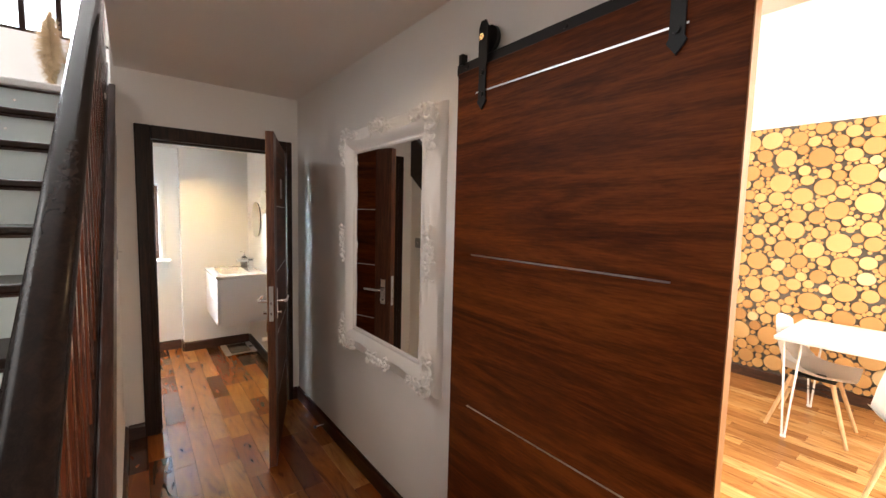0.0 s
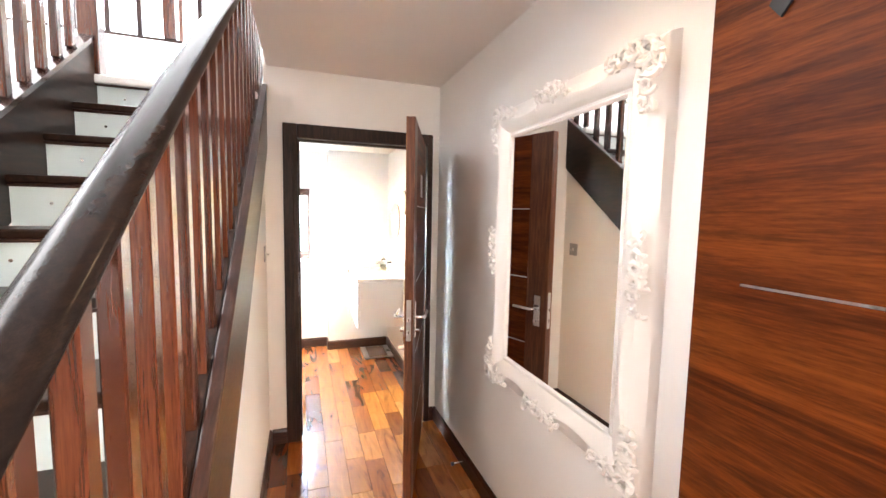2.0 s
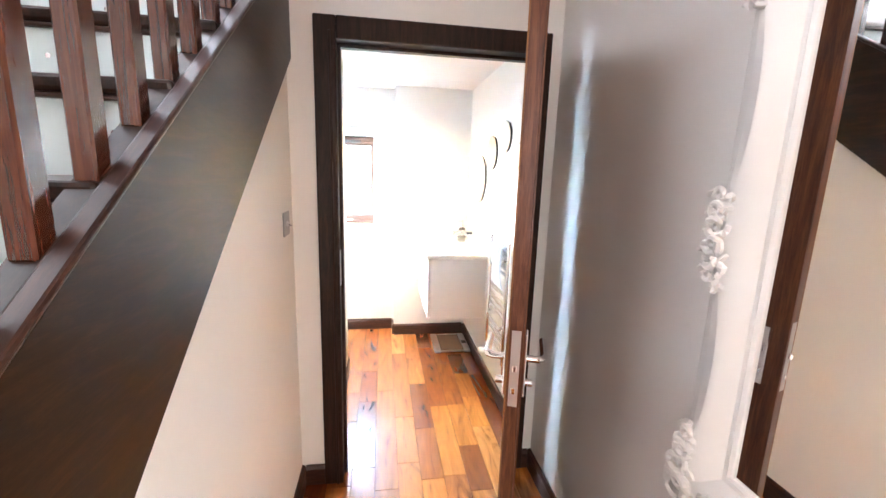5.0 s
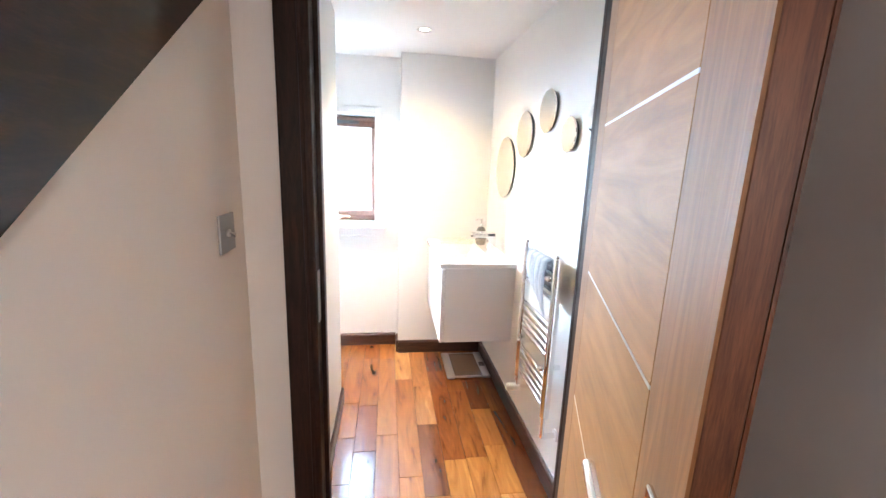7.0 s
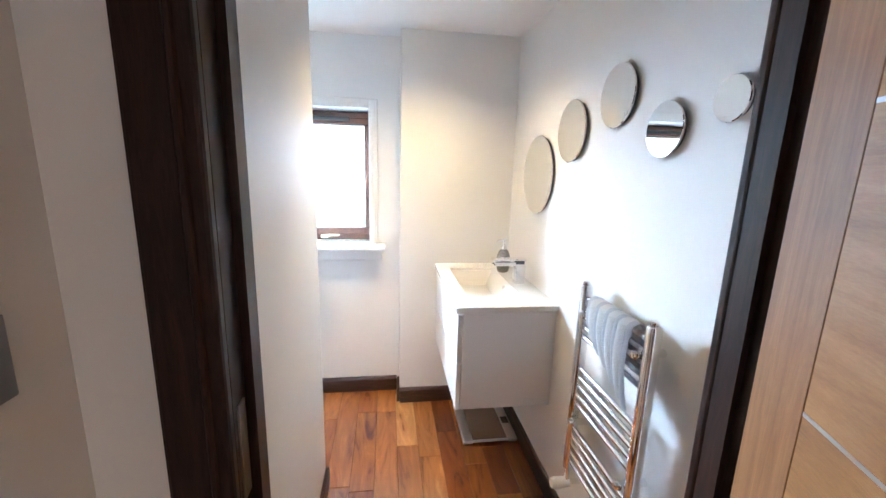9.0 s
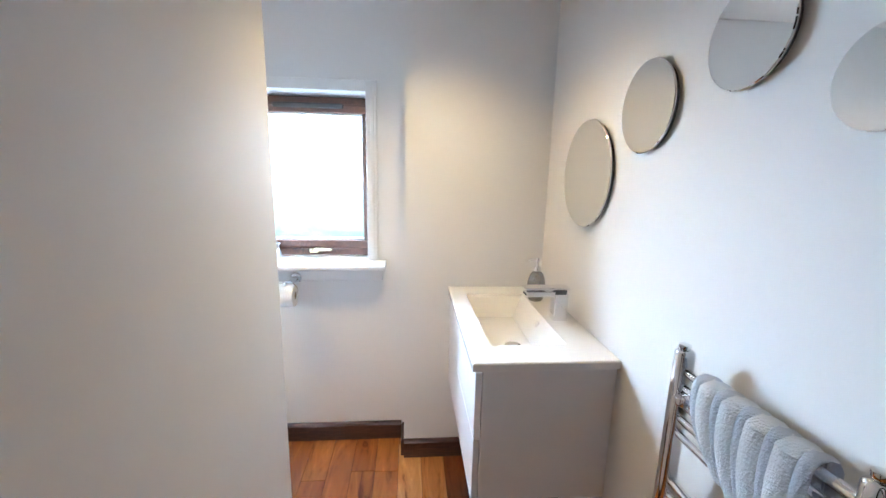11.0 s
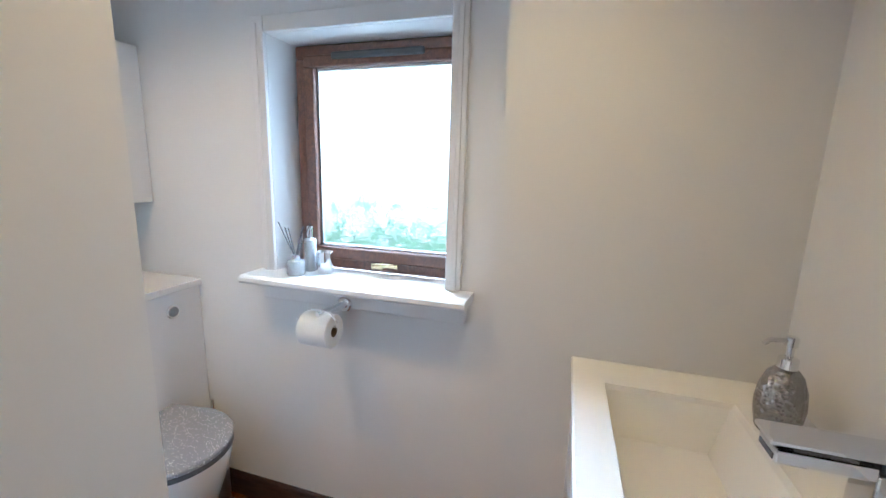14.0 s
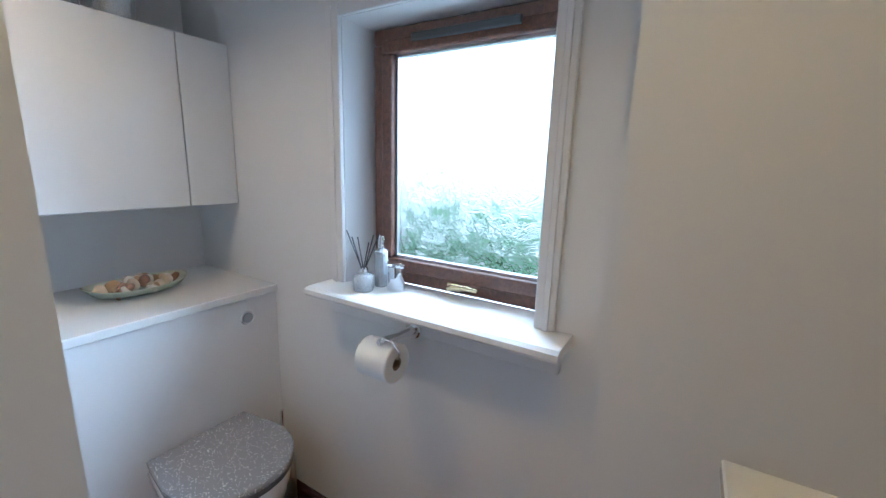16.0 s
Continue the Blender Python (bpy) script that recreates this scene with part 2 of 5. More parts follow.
def sparkle_material():
    m = mat("grey glitter toilet lid", (0.30, 0.30, 0.31), 0.25, coat=0.4)
    v = node(m, "ShaderNodeTexVoronoi", Scale=260.0)
    link(m, coords(m, (1, 1, 1)), v.inputs["Vector"])
    sep = node(m, "ShaderNodeSeparateColor")
    link(m, v.outputs["Color"], sep.inputs[0])
    pick = ramp(m, sep.outputs[0], [(0.80, (0, 0, 0)), (0.83, (1, 1, 1))])
    dot = ramp(m, v.outputs["Distance"], [(0.34, (1, 1, 1)), (0.40, (0, 0, 0))])
    both = node(m, "ShaderNodeMix")
    both.data_type, both.blend_type = "RGBA", "MULTIPLY"
    both.inputs["Factor"].default_value = 1.0
    link(m, pick, both.inputs[6])
    link(m, dot, both.inputs[7])
    link(m, ramp(m, both.outputs[2], [(0.0, (0.27, 0.27, 0.28)), (1.0, (0.95, 0.95, 0.95))]), bsdf(m).inputs["Base Color"])
    return m


SPARKLE = sparkle_material()


def towel_material(name, color):
    m = painted(name, color, 0.95, 0.12)
    n = node(m, "ShaderNodeTexNoise", Scale=220.0)
    link(m, coords(m, (1, 1, 1)), n.inputs["Vector"])
    bump(m, n.outputs[0], 0.8, 0.003)
    return m


TOWEL = towel_material("white terry towel", (0.84, 0.84, 0.86))
TOWELGREY = towel_material("pale grey terry towel", (0.66, 0.68, 0.74))


def hammered(name, color, metal, scale):
    m = mat(name, color, 0.2, metal)
    v = node(m, "ShaderNodeTexVoronoi", Scale=scale)
    link(m, coords(m, (1, 1, 1)), v.inputs["Vector"])
    bump(m, v.outputs[0], 0.8, 0.004)
    return m


SOAPGREY = hammered("dark silver hammered glaze", (0.30, 0.29, 0.28), 0.75, 110)
CRYSTAL = hammered("silver crystal studded glass", (0.72, 0.74, 0.76), 0.7, 190)
MATWOOL = painted("grey tufted mat", (0.16, 0.16, 0.17), 0.95, 0.4, 1.0)


def log_material():
    m = mat("sawn log slice", (0.55, 0.33, 0.13), 0.6)
    tc = node(m, "ShaderNodeTexCoord")
    sep = node(m, "ShaderNodeSeparateXYZ")
    link(m, tc.outputs["Object"], sep.inputs[0])
    comb = node(m, "ShaderNodeCombineXYZ")
    link(m, sep.outputs["Y"], comb.inputs["X"])
    link(m, sep.outputs["Z"], comb.inputs["Y"])
    w = node(m, "ShaderNodeTexWave", Scale=28.0, Distortion=1.5, Detail=2.0)
    w.wave_type, w.rings_direction = "RINGS", "SPHERICAL"
    link(m, comb.outputs[0], w.inputs["Vector"])
    info = node(m, "ShaderNodeObjectInfo")
    tone = ramp(m, info.outputs["Random"], [(0.0, (0.42, 0.22, 0.075)), (0.5, (0.56, 0.33, 0.13)), (0.9, (0.60, 0.40, 0.18)), (1.0, (0.66, 0.52, 0.32))])
    ring = ramp(m, w.outputs[0], [(0.0, (0.86, 0.8, 0.72)), (1.0, (1, 1, 1))])
    mul = node(m, "ShaderNodeMix")
    mul.data_type, mul.blend_type = "RGBA", "MULTIPLY"
    mul.inputs["Factor"].default_value = 1.0
    link(m, tone, mul.inputs[6])
    link(m, ring, mul.inputs[7])
    link(m, mul.outputs[2], bsdf(m).inputs["Base Color"])
    return m


LOG = log_material()


# ---------------------------------------------------------------- mesh helpers
def box(bm, x0, x1, y0, y1, z0, z1, bevel=0.0, seg=1):
    r = bmesh.ops.create_cube(bm, size=1.0, matrix=Matrix.LocRotScale(((x0 + x1) / 2, (y0 + y1) / 2, (z0 + z1) / 2), None, (x1 - x0, y1 - y0, z1 - z0)))
    if bevel:
        edges = list({e for v in r["verts"] for e in v.link_edges})
        bmesh.ops.bevel(bm, geom=edges, offset=bevel, segments=seg, affect="EDGES", profile=0.5)
    return bm


def B(*a, **k):
    return box(bmesh.new(), *a, **k)


def frame_of(d):
    d = Vector(d).normalized()
    a = Vector((0, 0, 1)) if abs(d.z) < 0.9 else Vector((1, 0, 0))
    u = d.cross(a).normalized()
    return u, u.cross(d).normalized()


def sweep(bm, pts, radius, seg=10, caps=True):
    """A round tube along points; radius may be a list."""
    pts = [Vector(p) for p in pts]
    rings = []
    for i, p in enumerate(pts):
        d = pts[min(i + 1, len(pts) - 1)] - pts[max(i - 1, 0)]
        u, v = frame_of(d)
        r = radius[i] if isinstance(radius, (list, tuple)) else radius
        rings.append([bm.verts.new(p + r * (math.cos(a) * u + math.sin(a) * v)) for a in [2 * math.pi * k / seg for k in range(seg)]])
    for a, b in zip(rings, rings[1:]):
        for k in range(seg):
            bm.faces.new((a[k], a[(k + 1) % seg], b[(k + 1) % seg], b[k]))
    if caps:
        bm.faces.new(rings[0][::-1])
        bm.faces.new(rings[-1])
    return bm


def S(*a, **k):
    return sweep(bmesh.new(), *a, **k)


def lathe(bm, profile, centre, seg=24):
    """Turned body round an upright axis; profile of (radius, height)."""
    c = Vector(centre)
    rings = [[bm.verts.new(c + Vector((max(r, 1e-4) * math.cos(a), max(r, 1e-4) * math.sin(a), z))) for a in [2 * math.pi * k / seg for k in range(seg)]] for r, z in profile]
    for a, b in zip(rings, rings[1:]):
        for k in range(seg):
            bm.faces.new((a[k], a[(k + 1) % seg], b[(k + 1) % seg], b[k]))
    bm.faces.new(rings[0][::-1])
    bm.faces.new(rings[-1])
    return bm


def L(*a, **k):
    return lathe(bmesh.new(), *a, **k)


def prism(bm, poly, axis, a0, a1):
    """Extrude a polygon; axis 'x' takes (y, z), 'y' takes (x, z), 'z' takes (x, y)."""
    def at(p, a):
        return {"x": (a, p[0], p[1]), "y": (p[0], a, p[1]), "z": (p[0], p[1], a)}[axis]
    lo, hi = [bm.verts.new(at(p, a0)) for p in poly], [bm.verts.new(at(p, a1)) for p in poly]
    bm.faces.new(lo)
    bm.faces.new(hi[::-1])
    for i in range(len(poly)):
        j = (i + 1) % len(poly)
        bm.faces.new((lo[i], hi[i], hi[j], lo[j]))
    return bm


def P(*a, **k):
    return prism(bmesh.new(), *a, **k)


def disc(bm, centre, normal, radius, depth, seg=32, rim=0.0):
    c, n = Vector(centre), Vector(normal).normalized()
    rr = [(radius, 0), (radius, depth - rim), (radius - rim, depth)] if rim else [(radius, 0), (radius, depth)]
    u, v = frame_of(n)
    rings = [[bm.verts.new(c + n * h + r * (math.cos(a) * u + math.sin(a) * v)) for a in [2 * math.pi * k / seg for k in range(seg)]] for r, h in rr]
    for a, b in zip(rings, rings[1:]):
        for k in range(seg):
            bm.faces.new((a[k], a[(k + 1) % seg], b[(k + 1) % seg], b[k]))
    bm.faces.new(rings[0][::-1])
    bm.faces.new(rings[-1])
    return bm


def solid(name, bm, material, smooth=False):
    bmesh.ops.recalc_face_normals(bm, faces=bm.faces)
    me = bpy.data.meshes.new(name)
    bm.to_mesh(me)
    bm.free()
    me.materials.append(material)
    if smooth:
        me.shade_smooth()
        me.set_sharp_from_angle(angle=radians(38))
    return new(name, me)


def part(name, bm, material, parent, label="", smooth=False):
    ob = solid(name, bm, material, smooth)
    ob.parent = parent
    ob.matrix_parent_inverse = parent.matrix_world.inverted()
    if label:
        ob["label"] = label
    return ob


def thing(name, label, category, place=(0, 0, 0), kind="", group=""):
    ob = new(name)
    ob.location = place
    ob.empty_display_size = 0.1
    bpy.context.view_layer.update()
    return tagged(ob, label, category, group, kind)


def structure(name, bm, material, label, category="wall", smooth=False):
    return tagged(solid(name, bm, material, smooth), label, category, kind="structure")


# ---------------------------------------------------------------- setting
XL, XR = 0.08, 1.24            # hall side walls
YD = 4.44                      # hall face of the bathroom door wall
ZC, ZB = 2.46, 2.23            # ceilings of hall and bathroom
YB, YP = 6.42, 6.26            # bathroom back wall, boxed-in part of it
XP, YE = 0.204, 5.59           # partition beside the bathroom entry and its end
DX0, DX1, DZ = 0.276, 1.148, 2.032

structure("floor", B(-2.4, 5.4, -2.5, 6.7, -0.12, -0.012), JOINT, "dark subfloor under the acacia planks", "floor")
# wall between hall and dining room with the opening behind the sliding door
bm = B(XR, XR + 0.12, 1.47, YB + 0.25, 0, ZC + 0.4)
box(bm, XR, XR + 0.12, -2.5, 0.35, 0, ZC + 0.4)
box(bm, XR, XR + 0.12, 0.35, 1.47, 2.06, ZC + 0.4)
structure("wall_east", bm, WALL, "warm white painted wall with a wide opening to the dining room")
bm = B(-2.4, DX0 - 0.03, YD, YD + 0.11, 0, 2.1)
box(bm, XL + 0.001, DX0 - 0.03, YD, YD + 0.11, 2.1, ZC + 0.4)
box(bm, DX1 + 0.03, XR, YD, YD + 0.11, 0, ZC + 0.4)
box(bm, DX0 - 0.03, DX1 + 0.03, YD, YD + 0.11, DZ + 0.03, ZC + 0.4)
structure("wall_north", bm, WALL, "warm white painted wall round the bathroom door")
bm = P([(1.86, 0.005), (4.44, 0.005), (4.44, 1.98), (1.86, 0.02)], "x", XL - 0.08, XL)
structure("wall_under_stairs", bm, WALL, "warm white painted wall below the stair string")
structure("ceiling", B(XL + 0.02, XR, -2.5, YD, ZC, ZC + 0.28), CEIL, "matt off-white hall ceiling", "ceiling")
structure("ceiling_bathroom", B(-1.3, XR, YD + 0.11, YB, ZB, ZB + 0.06), CEIL, "white bathroom ceiling with downlights", "ceiling")
structure("wall_partition", B(-1.3, XP, YD + 0.11, YE, 0, ZB), BATHWALL, "white painted partition beside the bathroom entry")
structure("wall_bathroom_west", B(-1.3, -1.15, YE, YB, 0, ZB), BATHWALL, "white painted wall behind the toilet")
structure("wall_boxing", B(0.571, XR, YP, YB, 0, ZB), BATHWALL, "white painted boxed-in corner behind the basin")
WX0, WX1, WZ0, WZ1 = -0.268, 0.384, 1.02, 1.83
bm = B(-1.3, WX0, YB, YB + 0.25, 0, ZB + 0.06)
box(bm, WX1, XR, YB, YB + 0.105, 0, ZB + 0.06)
box(bm, WX1 + 0.06, XR, YB + 0.105, YB + 0.25, 0, ZB + 0.06)
box(bm, WX1, WX1 + 0.06, YB + 0.105, YB + 0.25, 0, WZ0)
box(bm, WX1, WX1 + 0.06, YB + 0.105, YB + 0.25, WZ1, ZB + 0.06)
box(bm, WX0, WX1, YB, YB + 0.25, 0, WZ0 - 0.032)
box(bm, WX0, WX1, YB, YB + 0.25, WZ1, ZB + 0.06)
structure("wall_bathroom_back", bm, BATHWALL, "white painted wall with a deep window recess")
# closing walls of the hall, the stairwell and the dining room
bm = B(-2.5, -2.4, -2.5, 6.7, 0, 5)
structure("wall_west", bm, WALL, "plain white stairwell wall")
bm = B(-2.5, XR + 0.12, -2.6, -2.5, 0, 5)
structure("wall_south", bm, WALL, "plain white wall closing the hall")
bm = B(-2.5, 1.36, 6.68, 6.78, 2.75, 5)
structure("wall_upper_back", bm, WALL, "white wall behind the upper landing")
structure("ceiling_upper", B(-2.5, 1.36, -2.6, 6.78, 4.9, 5.0), CEIL, "white ceiling over the stairwell", "ceiling")
structure("wall_upper_east", B(XR, XR + 0.12, -2.5, 6.7, ZC + 0.41, 4.9), WALL, "plain white upper wall")
structure("floor_upper", B(-2.4, 1.24, 5.24, 6.68, 2.47, 2.75), TRIMWHITE, "white edge of the upper floor", "floor")
structure("wall_landing_upstand", B(-2.4, XL - 0.02, 5.16, 5.24, 2.16, 2.765), TRIMWHITE, "white panelled upstand behind the stair landing")
structure("wall_dining_north", B(XR + 0.12, 5.3, 3.6, 3.7, 0, 4.3), WALL, "plain white dining room wall")
structure("wall_dining_south", B(XR + 0.12, 5.3, -1.8, -1.7, 0, 4.3), WALL, "plain white dining room wall")
structure("wall_dining_east", B(5.14, 5.3, -1.7, 3.6, 0, 4.3), WALL, "white dining room wall behind the log slices")
structure("wall_dining_gable", B(XR + 0.13, XR + 0.24, -1.7, 3.6, ZC + 0.42, 4.3), WALL, "plain white dining room wall above the hall")
structure("ceiling_dining", B(XR, 5.3, -1.8, 3.7, 4.3, 4.4), CEIL, "white dining room ceiling", "ceiling")


def skirting(name, x0, y0, x1, y1, t, h=0.1):
    """A board with a rounded top along an axis; t is its depth to +x or +y (negative the other way)."""
    prof = [(0, 0), (t, 0), (t, h - 0.018), (t * 0.72, h - 0.006), (t * 0.35, h), (0, h)]
    if abs(x1 - x0) < 1e-6:
        bm = P([(x0 + a, b) for a, b in prof], "y", y0, y1)
    else:
        bm = P([(y0 + a, b) for a, b in prof], "x", x0, x1)
    return structure(name, bm, SKIRT, "dark stained wooden skirting board", "skirting")


skirting("baseboard_hall_east", XR, 1.5, XR, YD, -0.018)
skirting("baseboard_hall_west", XL, 1.86, XL, YD, 0.018)
skirting("baseboard_hall_north", XL + 0.018, YD, 0.19, YD, -0.018)
skirting("baseboard_hall_north_right", 1.186, YD, XR - 0.018, YD, -0.018)
skirting("baseboard_bath_east", XR, YD + 0.14, XR, YP - 0.016, -0.016)
skirting("baseboard_bath_boxing", 0.571, YP, XR - 0.016, YP, -0.018)
skirting("baseboard_bath_return", 0.571, YP, 0.571, YB - 0.018, -0.016)
skirting("baseboard_bath_back", -0.63, YB, 0.571 - 0.016, YB, -0.018)
skirting("baseboard_partition", XP, YD + 0.14, XP, YE, 0.014)
skirting("baseboard_partition_end", -0.63, YE, XP + 0.014, YE, 0.014)
skirting("baseboard_dining", 5.14, -1.7, 5.14, 3.6, -0.02, 0.11)

# ---------------------------------------------------------------- bathroom door and its frame
fr = thing("door_1", "dark stained door lining and architrave round the bathroom door", "door frame", (0.7, YD, 0), kind="structure")
AW = 0.088


def architrave(y0, y1, front):
    for nm, a, b, c, d in (("architrave", DX0 - AW, DX0, 0, DZ + AW), ("architrave", DX1, 1.187, 0, DZ + AW), ("architrave", DX0, DX1, DZ, DZ + AW)):
        bm = B(a, b, y0, y1, c, d, 0.006, 2)
        part(nm, bm, DARKWOOD, fr)
    ys = (y0 - 0.006, y0) if front else (y1, y1 + 0.006)
    part("architrave_bead", B(DX0 - 0.03, DX0 - 0.018, *ys, 0, DZ + 0.03, 0.003), DARKWOOD, fr)


architrave(YD - 0.024, YD - 0.001, True)
architrave(YD + 0.111, YD + 0.134, False)
part("lining", B(DX0 - 0.03, DX0 - 0.002, YD, YD + 0.11, 0, DZ + 0.02), DARKWOOD, fr)
part("lining", B(DX1 + 0.002, DX1 + 0.03, YD, YD + 0.11, 0, DZ + 0.02), DARKWOOD, fr)
part("lining", B(DX0 - 0.002, DX1 + 0.002, YD, YD + 0.11, DZ + 0.002, DZ + 0.03), DARKWOOD, fr)
part("stop", B(DX0 - 0.002, DX0 + 0.012, YD + 0.05, YD + 0.085, 0, DZ), DARKWOOD, fr)
part("stop", B(DX1 - 0.012, DX1 + 0.002, YD + 0.05, YD + 0.085, 0, DZ), DARKWOOD, fr)
part("stop", B(DX0 + 0.012, DX1 - 0.012, YD + 0.05, YD + 0.085, DZ - 0.012, DZ + 0.002), DARKWOOD, fr)
part("strike_plate", B(DX0 - 0.0025, DX0 + 0.001, YD + 0.012, YD + 0.038, 1.0, 1.16), STEEL, fr, "brushed steel strike plate")

# leaf: built along local -y from the hinge, then swung open
LW, LT, LZ0, LZ1 = 0.902, 0.044, 0.012, 2.029
leaf = thing("bathroom_door", "walnut veneered flush door with inlaid metal strips, bathroom face lightened to honey as lit, standing half open", "door", (0, 0, 0))
part("leaf_core", B(-LT + 0.004, -0.004, -LW, 0, LZ0, LZ1, 0.0015), WALNUTV, leaf)
# the bathroom face takes the lighter tones, its brightness painted in
for side, x0, x1, vert, horiz in ((1, -0.004, 0.0, WALNUTV, WALNUT), (-1, -LT, -LT + 0.004, LITWALNUTV, LITWALNUTH)):
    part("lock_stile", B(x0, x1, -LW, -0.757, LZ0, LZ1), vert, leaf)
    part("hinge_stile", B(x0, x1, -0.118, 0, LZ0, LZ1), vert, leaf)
    zs = [LZ0, 0.41, 0.808, 1.2, 1.602, LZ1]
    for za, zb in zip(zs, zs[1:]):
        part("veneer_panel", B(x0, x1, -0.754, -0.121, za + 0.003, zb - 0.003), horiz, leaf)
    for z in zs[1:-1]:
        xs = (x1 - 0.002, x1 + 0.0006) if side > 0 else (x0 - 0.0006, x0 + 0.002)
        part("metal_strip", B(*xs, -0.754, -0.121, z - 0.003, z + 0.003), STEEL, leaf, "inlaid brushed metal strip")
for side in (1, -1):
    xf = 0.0 if side > 0 else -LT
    part("backplate", B(min(xf, xf + side * 0.008), max(xf, xf + side * 0.008), -0.862, -0.818, 0.925, 1.105, 0.003, 2), CHROME, leaf, "chrome lever backplate")
    part("lever", S([(xf + side * 0.006, -0.84, 1.03), (xf + side * 0.04, -0.84, 1.03), (xf + side * 0.052, -0.834, 1.03), (xf + side * 0.055, -0.817, 1.03), (xf + side * 0.055, -0.707, 1.03)], 0.010, 12), CHROME, leaf, "chrome lever handle", True)
    part("thumb_turn", S([(xf + side * 0.006, -0.84, 0.96), (xf + side * 0.028, -0.84, 0.96)], 0.011, 12), CHROME, leaf, "", True)
part("latch_plate", B(-0.034, -0.010, -LW - 0.0015, -LW + 0.001, 0.92, 1.13), STEEL, leaf, "steel latch plate")
part("latch", B(-0.028, -0.016, -LW - 0.012, -LW, 1.02, 1.04, 0.003), CHROME, leaf)
part("bolt", B(-0.028, -0.016, -LW - 0.006, -LW, 0.955, 0.975, 0.002), CHROME, leaf)
part("sign_plate", B(0.0, 0.003, -0.50, -0.39, 1.66, 1.79, 0.001), STEEL, leaf, "small square brushed metal sign")
for z in (0.25, 1.02, 1.80):
    part("hinge", S([(-0.004, 0.006, z - 0.05), (-0.004, 0.006, z + 0.05)], 0.006, 10), STEEL, leaf, "steel butt hinge", True)
leaf.matrix_world = pose(1.133, YD - 0.038, 0, 0, 0, -20.2)

stop = thing("door_stop", "chrome floor-level door stop with rubber tip on the skirting", "door stop", (XR - 0.018, 3.80, 0.05))
part("rod", S([(XR - 0.02, 3.80, 0.05), (XR - 0.085, 3.80, 0.05)], 0.006, 10), CHROME, stop, "", True)
part("tip", S([(XR - 0.085, 3.80, 0.05), (XR - 0.10, 3.80, 0.05)], 0.011, 12), GREY, stop, "", True)

# ---------------------------------------------------------------- sliding barn door
BY0, BY1, BX0, BX1 = 1.388, 2.333, 1.180, 1.218
barn = thing("sliding_barn_door", "large walnut veneered sliding door with inlaid metal strips", "sliding door", (1.19, 1.87, 0))
part("door_panel", B(BX0, BX1, BY0 + 0.003, BY1, 0.015, 2.115, 0.002), WALNUT, barn)
# door edge coloured pale for the light that falls from the dining room
part("edge_lipping", B(BX0 + 0.001, BX1 - 0.001, BY0, BY0 + 0.003, 0.016, 2.114), LITWALNUTV, barn, "timber door edge, dining room light put into its pale colour")
for z in (0.25, 0.836, 1.427, 2.022):
    part("metal_strip", B(BX0 - 0.0015, BX0 + 0.002, 1.512, 2.226, z - 0.0026, z + 0.0026), STEEL, barn, "inlaid brushed metal strip")
for y in (1.535, 2.19):
    bm = prism(bmesh.new(), [(y - 0.017, 1.995), (y - 0.017, 2.10), (y - 0.022, 2.12), (y - 0.022, 2.24), (y - 0.012, 2.262), (y + 0.012, 2.262), (y + 0.022, 2.24), (y + 0.022, 2.12), (y + 0.017, 2.10), (y + 0.017, 1.995), (y + 0.023, 1.985), (y, 1.955), (y - 0.023, 1.985)], "x", BX0 - 0.007, BX0 - 0.001)
    hang = part("hanger_strap", bm, IRON, barn, "black iron strap hanger with pointed end")
    for z in (2.01, 2.085):
        part("bolt", disc(bmesh.new(), (BX0 - 0.007, y, z), (-1, 0, 0), 0.009, 0.006, 10), IRON, hang)
    part("wheel", disc(bmesh.new(), (BX0 + 0.018, y, 2.205), (1, 0, 0), 0.048, 0.018, 28, 0.003), IRON, hang, "black iron roller", True)
    part("axle_cap", disc(bmesh.new(), (BX0 - 0.007, y, 2.205), (-1, 0, 0), 0.012, 0.008, 14), BRASS, hang, "brass axle cap")
track = thing("door_track", "flat black iron rail above the sliding door", "door track", (1.2, 1.4, 2.14))
part("rail", B(BX0 + 0.018, BX0 + 0.027, 0.2, 2.362, 2.118, 2.158, 0.002), IRON, track)
for y in (0.4, 0.95, 1.35, 1.86, 2.3):
    part("standoff", S([(BX0 + 0.027, y, 2.138), (XR, y, 2.138)], 0.012, 12), IRON, track, "", True)
    part("bolt", disc(bmesh.new(), (BX0 + 0.018, y, 2.138), (-1, 0, 0), 0.009, 0.005, 8), IRON, track)
part("end_stop", B(BX0 + 0.005, BX0 + 0.032, 2.315, 2.34, 2.15, 2.19, 0.003), IRON, track)

# ---------------------------------------------------------------- ornate mirror
MY, MZ, MHY, MHZ = 2.95, 1.405, 0.345, 0.512
mirror = thing("ornate_wall_mirror", "large rectangular wall mirror in a white carved frame", "mirror", (XR, MY, MZ))
part("mirror_glass", B(1.212, 1.218, MY - MHY - 0.02, MY + MHY + 0.02, MZ - MHZ - 0.02, MZ + MHZ + 0.02), MIRROR, mirror, "clear silvered mirror glass")
part("backing_board", B(1.219, XR - 0.001, MY - MHY - 0.05, MY + MHY + 0.05, MZ - MHZ - 0.05, MZ + MHZ + 0.05), DARKWOOD, mirror)
